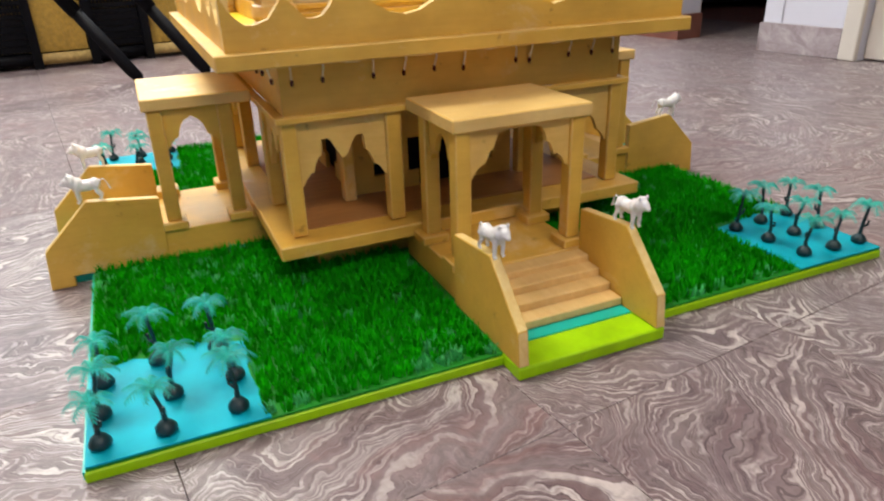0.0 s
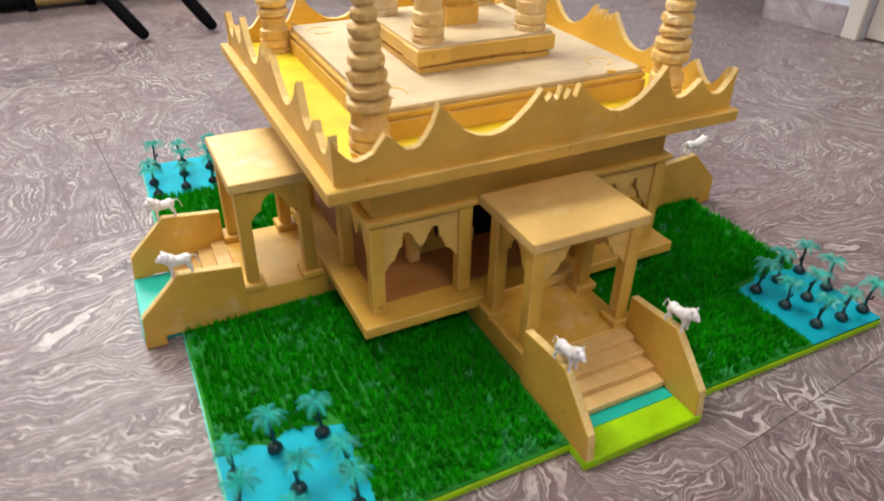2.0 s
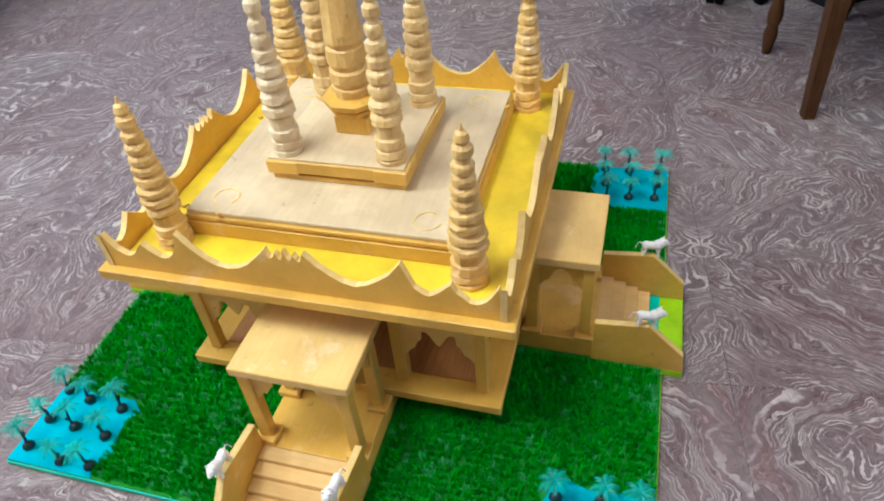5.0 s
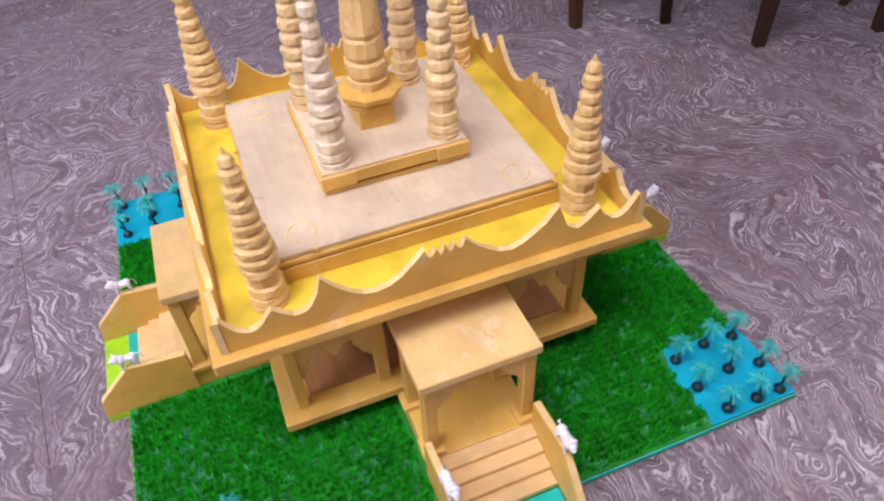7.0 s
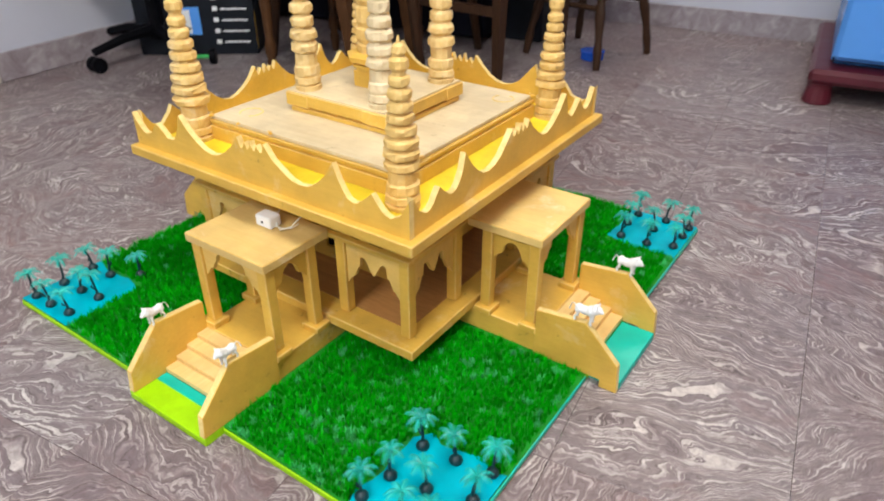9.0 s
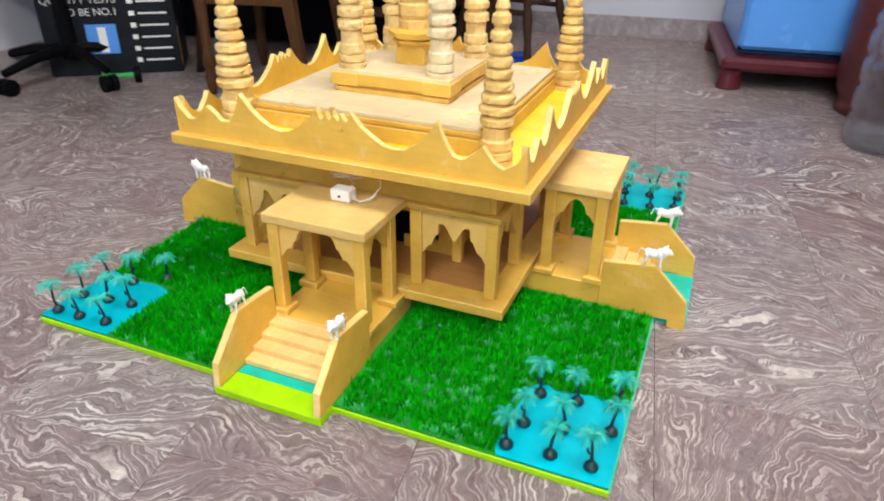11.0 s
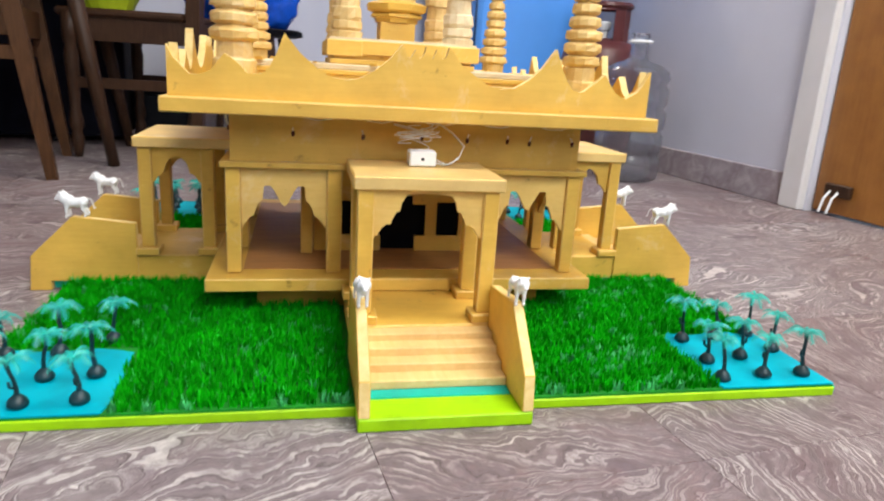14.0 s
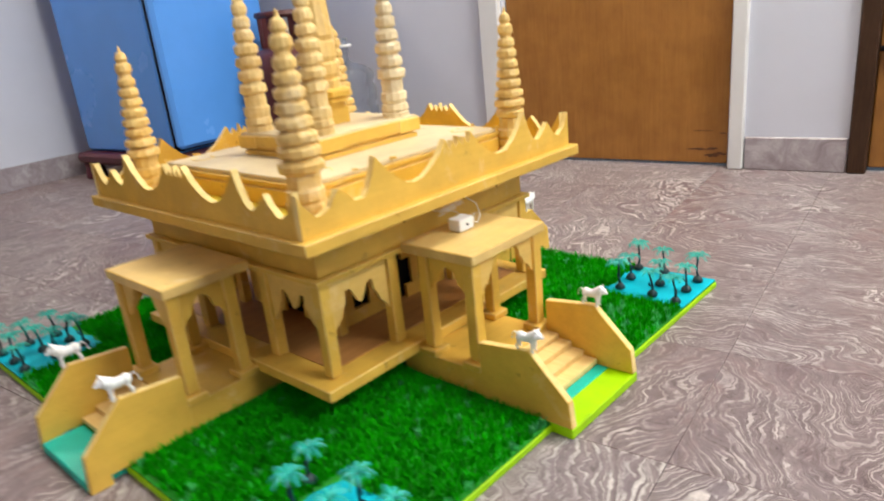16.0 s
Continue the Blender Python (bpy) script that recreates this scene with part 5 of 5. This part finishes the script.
    for i in range(9):
        z = 0.30 + 0.10 * i
        tube(bm, [(-0.22, -0.405, z), (-0.235, -0.412, z + 0.02), (-0.235, -0.412, z + 0.04), (-0.22, -0.405, z + 0.055)], 0.004, 6)
        tube(bm, [(-0.22, -0.408, z), (0.22, -0.408, z)], 0.004, 6)
    part("condenser_coil", bm, BLACK, fr, "black tube coil on the back")
    sd = thing("refrigerator_stand", "maroon plastic stand with round feet", "stand", at=ROOM @ pose(fx, fy, 0))
    bm = bmesh.new()
    box(bm, -0.29, 0.30, -0.41, 0.31, 0.065, 0.109)
    part("frame", bevelled(bm, 0.012), MAROON, sd)
    for x in (-0.26, 0.26):
        for y in (-0.36, 0.265):
            bm = bmesh.new()
            lathe(bm, [(0.040, 0), (0.043, 0.006), (0.036, 0.05), (0.040, 0.0645)], 16, (x, y))
            part("foot", bm, MAROON, sd)
    # water jug and gas cylinder beside the west wall
    jx, jy = -1.04, -0.915
    jg = thing("water_jug", "large clear blue-tinted ribbed plastic water jug", "water jug", at=ROOM @ pose(jx, jy, 0))
    bm = bmesh.new()
    prof = [(0.088, 0.0), (0.104, 0.010)]
    for i in range(4):
        z = 0.025 + 0.074 * i
        prof += [(0.1085, z + 0.004), (0.1095, z + 0.026), (0.1085, z + 0.050), (0.101, z + 0.058), (0.101, z + 0.066)]
    prof += [(0.109, 0.330), (0.102, 0.352), (0.075, 0.371), (0.038, 0.381), (0.028, 0.392), (0.026, 0.45), (0.029, 0.452), (0.029, 0.465)]
    prof += [(r - 0.0022, max(z, 0.003)) for r, z in prof[::-1]]
    lathe(bm, prof, 32)
    part("bottle", bm, JUGPLASTIC, jg, smooth=True)
    bm = bmesh.new()
    tube(bm, [(0.036 * math.cos(radians(20 * i)), 0.036 * math.sin(radians(20 * i)), 0.440) for i in range(19)], 0.005, 6)
    part("neck_ring", bm, WHITEPLASTIC, jg, "pale ring round the neck")
    gx, gy = -1.115, -1.27
    gc = thing("gas_cylinder", "dull red gas cylinder with a top guard ring", "gas cylinder", at=ROOM @ pose(gx, gy, 0))
    bm = bmesh.new()
    lathe(bm, [(0.13, 0), (0.13, 0.03), (0.12, 0.035), (0.138, 0.07), (0.146, 0.12), (0.147, 0.37), (0.140, 0.412), (0.118, 0.438), (0.085, 0.452), (0.05, 0.46)], 28)
    part("body", bm, REDMETAL, gc, smooth=True)
    bm = bmesh.new()
    for a, half in ((20, 5), (110, 14), (200, 5), (290, 14)):
        ring = [((0.084 + d) * math.cos(radians(a + b)), (0.084 + d) * math.sin(radians(a + b))) for d, order in ((0.006, (-1, 0, 1)), (0, (1, 0, -1))) for b in (half * 2 * o for o in order)]
        prism(bm, ring, 0.44, 0.566, "z")
    tube(bm, [(0.088 * math.cos(radians(15 * i)), 0.088 * math.sin(radians(15 * i)), 0.572) for i in range(25)], 0.012, 6)
    part("guard_ring", bm, REDMETAL, gc)
    bm = bmesh.new()
    lathe(bm, [(0.016, 0.458), (0.016, 0.485), (0.024, 0.49), (0.024, 0.515), (0.012, 0.52)], 12)
    part("valve", bm, WHITEPLASTIC, gc, "pale valve cap")
    # plant pot on the chair
    px, py = 0.55, -1.36
    pt = thing("potted_plant", "leafy plant in a wide yellow-green pot on the chair", "plant", at=ROOM @ pose(px, py, 0.4305))
    bm = bmesh.new()
    lathe(bm, [(0.07, 0), (0.10, 0.055), (0.118, 0.06), (0.118, 0.075), (0.09, 0.075)], 18)
    part("pot", bm, POTYELLOW, pt)
    rng = random.Random(9)
    bm = bmesh.new()
    for i in range(70):
        a, r, z = rng.uniform(0, 6.28), rng.uniform(0.01, 0.10), rng.uniform(0.10, 0.24)
        c = Vector((r * math.cos(a), r * math.sin(a), z))
        d = Vector((math.cos(a), math.sin(a), rng.uniform(-0.6, 0.3))).normalized() * rng.uniform(0.03, 0.06)
        s = d.cross(Vector((0, 0, 1))).normalized() * 0.014
        vs = [bm.verts.new(c), bm.verts.new(c + d * 0.5 + s), bm.verts.new(c + d), bm.verts.new(c + d * 0.5 - s)]
        bm.faces.new(vs)
    for i in range(7):
        a = i * 0.9
        tube(bm, [(0, 0, 0.10), (0.05 * math.cos(a), 0.05 * math.sin(a), 0.20), (0.08 * math.cos(a), 0.08 * math.sin(a), 0.22)], 0.003, 4)
    part("foliage", bm, LEAF, pt)


furniture()


def north_side():
    """A long cane settee and a black stand by the north wall."""
    st = thing("cane_settee", "long black-framed settee with woven cane panels", "settee", at=ROOM @ pose(-0.35, 2.14, 0))
    for i in range(7):
        x = -0.66 + 0.19 * i
        dark = i % 2 == 0
        bm = bmesh.new()
        box(bm, x, x + 0.03, -0.16, -0.12, 0, 0.44)
        part("front_post", bm, BLACK, st)
        bm = bmesh.new()
        # behind black weave, the pale plate gives the light showing through the gaps
        box(bm, x + 0.031, x + 0.189, -0.122, -0.118, 0.055, 0.44)
        panel = part("woven_panel", bm, PALECANE if dark else CANE, st, "open black weave over a pale plate standing for the lit back" if dark else "yellow cane woven panel")
        # upright strands, each crossing over and under the level ones
        bm = bmesh.new()
        n = 13
        for k in range(n):
            a = x + 0.032 + 0.156 * k / n
            if dark:
                box(bm, a, a + 0.0078, -0.130, -0.126, 0.055, 0.44)
            else:
                for q in range(14):
                    z = 0.055 + 0.0272 * q + 0.0136 * (k % 2)
                    box(bm, a, a + 0.0104, -0.1285, -0.1235, z, min(z + 0.0245, 0.44))
        if dark:
            for q in range(17):
                z = 0.060 + 0.0225 * q
                box(bm, x + 0.031, x + 0.189, -0.1345, -0.1305, z, z + (0.021 if q < 5 or q > 12 else 0.0145))
        tagged(part("weave", bm, BLACK if dark else CANE, panel), kind="stuff")
        bm = bmesh.new()
        tube(bm, [(x + 0.031, -0.140, 0.032), (x + 0.189, -0.140, 0.032)], 0.020, 10)
        part("bottom_rail", bm, BLACK if dark else PALECANE, st, "" if dark else "cane-wrapped bottom rail", smooth=True)
    bm = bmesh.new()
    box(bm, -0.66, 0.67, -0.17, 0.36, 0.441, 0.50)
    part("seat", bevelled(bm, 0.012), BLACK, st)
    bm = bmesh.new()
    box(bm, -0.66, 0.67, 0.30, 0.36, 0.501, 0.88)
    part("backrest", bevelled(bm, 0.012), BLACK, st)
    bm = bmesh.new()
    box(bm, -0.66, 0.67, 0.30, 0.36, 0.0, 0.4405)
    part("back_panel", bm, BLACK, st)
    # black stand with slanting legs
    sd = thing("folding_stand", "black metal stand with slanting legs", "stand")
    for fx in (-0.174, 0.034):
        bm = bmesh.new()
        tube(bm, [(fx - 0.515, 1.60, 0.80), (fx - 0.13, 1.475, 0.215)], 0.022, 10)
        leg = part("leg", bm, BLACK, sd, m=ROOM, smooth=True)
        bm = bmesh.new()
        tube(bm, [(fx - 0.135, 1.478, 0.222), (fx - 0.02, 1.437, 0.045), (fx, 1.430, 0.016), (fx + 0.004, 1.428, 0.010)], [0.019, 0.020, 0.017, 0.008], 10)
        part("foot_sleeve", bm, BLACK, leg, "glossy black foot sleeve", m=ROOM, smooth=True)
    bm = bmesh.new()
    tube(bm, [(-0.70, 1.60, 0.79), (-0.47, 1.60, 0.79)], 0.02, 8)
    part("cross_bar", bm, BLACK, sd, m=ROOM)
    # black sofa in the north-east corner
    so = thing("sofa", "low black fabric two-seat sofa in shade", "sofa", at=ROOM @ pose(0.88, 1.95, 0, 0, 0, -12))
    for x in (-0.42, 0.42):
        for y in (-0.16, 0.20):
            bm = bmesh.new()
            taper(bm, (x, x), (y, y), 0, 0.055, 0.018, 0.024)
            part("foot", bm, BLACK, so)
    bm = bmesh.new()
    box(bm, -0.46, 0.46, -0.19, 0.24, 0.056, 0.27)
    part("base", bevelled(bm, 0.012), CURTAIN, so)
    for x in (-0.38, 0.003):
        bm = bmesh.new()
        box(bm, x, x + 0.377, -0.205, 0.14, 0.271, 0.39)
        part("seat_cushion", bevelled(bm, 0.025), CURTAIN, so)
    bm = bmesh.new()
    box(bm, -0.38, 0.38, 0.142, 0.24, 0.271, 0.70)
    part("backrest", bevelled(bm, 0.025), CURTAIN, so)
    for x in (-0.46, 0.382):
        bm = bmesh.new()
        box(bm, x, x + 0.078, -0.19, 0.24, 0.271, 0.50)
        part("armrest", bevelled(bm, 0.02), CURTAIN, so)
    # armchair in the next room
    ac = thing("armchair", "navy cloth armchair with a pale throw in the dim next room", "armchair", at=ROOM @ pose(3.22, 1.92, 0, 0, 0, -35))
    bm = bmesh.new()
    box(bm, -0.30, 0.30, -0.30, 0.30, 0.03, 0.38)
    part("seat", bevelled(bm, 0.04), NAVY, ac)
    bm = bmesh.new()
    box(bm, -0.30, 0.30, 0.18, 0.32, 0.381, 0.85)
    part("backrest", bevelled(bm, 0.05), NAVY, ac)
    for x in (-0.40, 0.301):
        bm = bmesh.new()
        box(bm, x, x + 0.099, -0.30, 0.32, 0.03, 0.58)
        part("armrest", bevelled(bm, 0.04), NAVY, ac)
    bm = bmesh.new()
    bmesh.ops.create_grid(bm, x_segments=14, y_segments=14, size=0.17)
    for v in bm.verts:
        v.co = Vector((v.co.x * 0.8, -0.07 + v.co.y, 0.395 + 0.035 * noise.noise(v.co * 14) + 0.03 * abs(noise.noise(v.co * 25))))
    bmesh.ops.solidify(bm, geom=bm.faces[:], thickness=0.006)
    part("throw", bm, FRAMEPAINT, ac, "crumpled pale cloth on the seat", smooth=True)
    # dark curtain on the north wall
    cu = thing("curtain", "dark blue-black curtain hanging in folds", "curtain", at=ROOM @ pose(1.22, 2.50, 0))
    bm = bmesh.new()
    n = 40
    a = [bm.verts.new((-0.55 + 1.1 * k / n, 0.025 * math.sin(k * 1.35), 0.03)) for k in range(n + 1)]
    b = [bm.verts.new((-0.55 + 1.1 * k / n, 0.018 * math.sin(k * 1.35), 2.15)) for k in range(n + 1)]
    for k in range(n):
        bm.faces.new((a[k], a[k + 1], b[k + 1], b[k]))
    part("cloth", bm, CURTAIN, cu, smooth=True)
    bm = bmesh.new()
    tube(bm, [(-0.6, 0, 2.16), (0.6, 0, 2.16)], 0.012, 8)
    part("rod", bm, BLACK, cu)


north_side()

# ---------------------------------------------------------------- marble slabs
def slabs():
    """Square marble tiles: those of the room one by one, those of the next room joined."""
    floor = bpy.data.objects["floor"]
    gap = 0.00028
    half = TILE / 2 - gap
    bm = bmesh.new()
    box(bm, -half, half, -half, half, -0.0115, 0.0)
    me = mesh_of("marble_tile", bevelled(bm, 0.0004), MARBLE)
    rest, red = bmesh.new(), bmesh.new()
    for j in range(-12, 9):
        for i in range(-8, 15):
            cx, cy = TILE_X + (i + 0.5) * TILE, TILE_Y + (j + 0.5) * TILE
            if cx + half < X0 - 0.1 or cx - half > X1 + 2.3 or cy + half < Y0 or cy - half > Y1:
                continue
            if cx - half > X1:
                box(red if cx > X1 + 0.62 else rest, cx - half, cx + half, cy - half, cy + half, -0.0115, 0.0)
                continue
            ob = new("marble_tile", me)
            ob.matrix_basis = ROOM @ Matrix.Translation((cx, cy, 0))
            ob.parent = floor
    far = part("far_tiles", rest, MARBLE, floor, "marble tiles of the dim next room", m=ROOM)
    tagged(far, kind="stuff")
    far = part("far_tiles", red, REDFLOOR, floor, "red-brown floor tiles of the dim next room", m=ROOM)
    tagged(far, kind="stuff")


slabs()
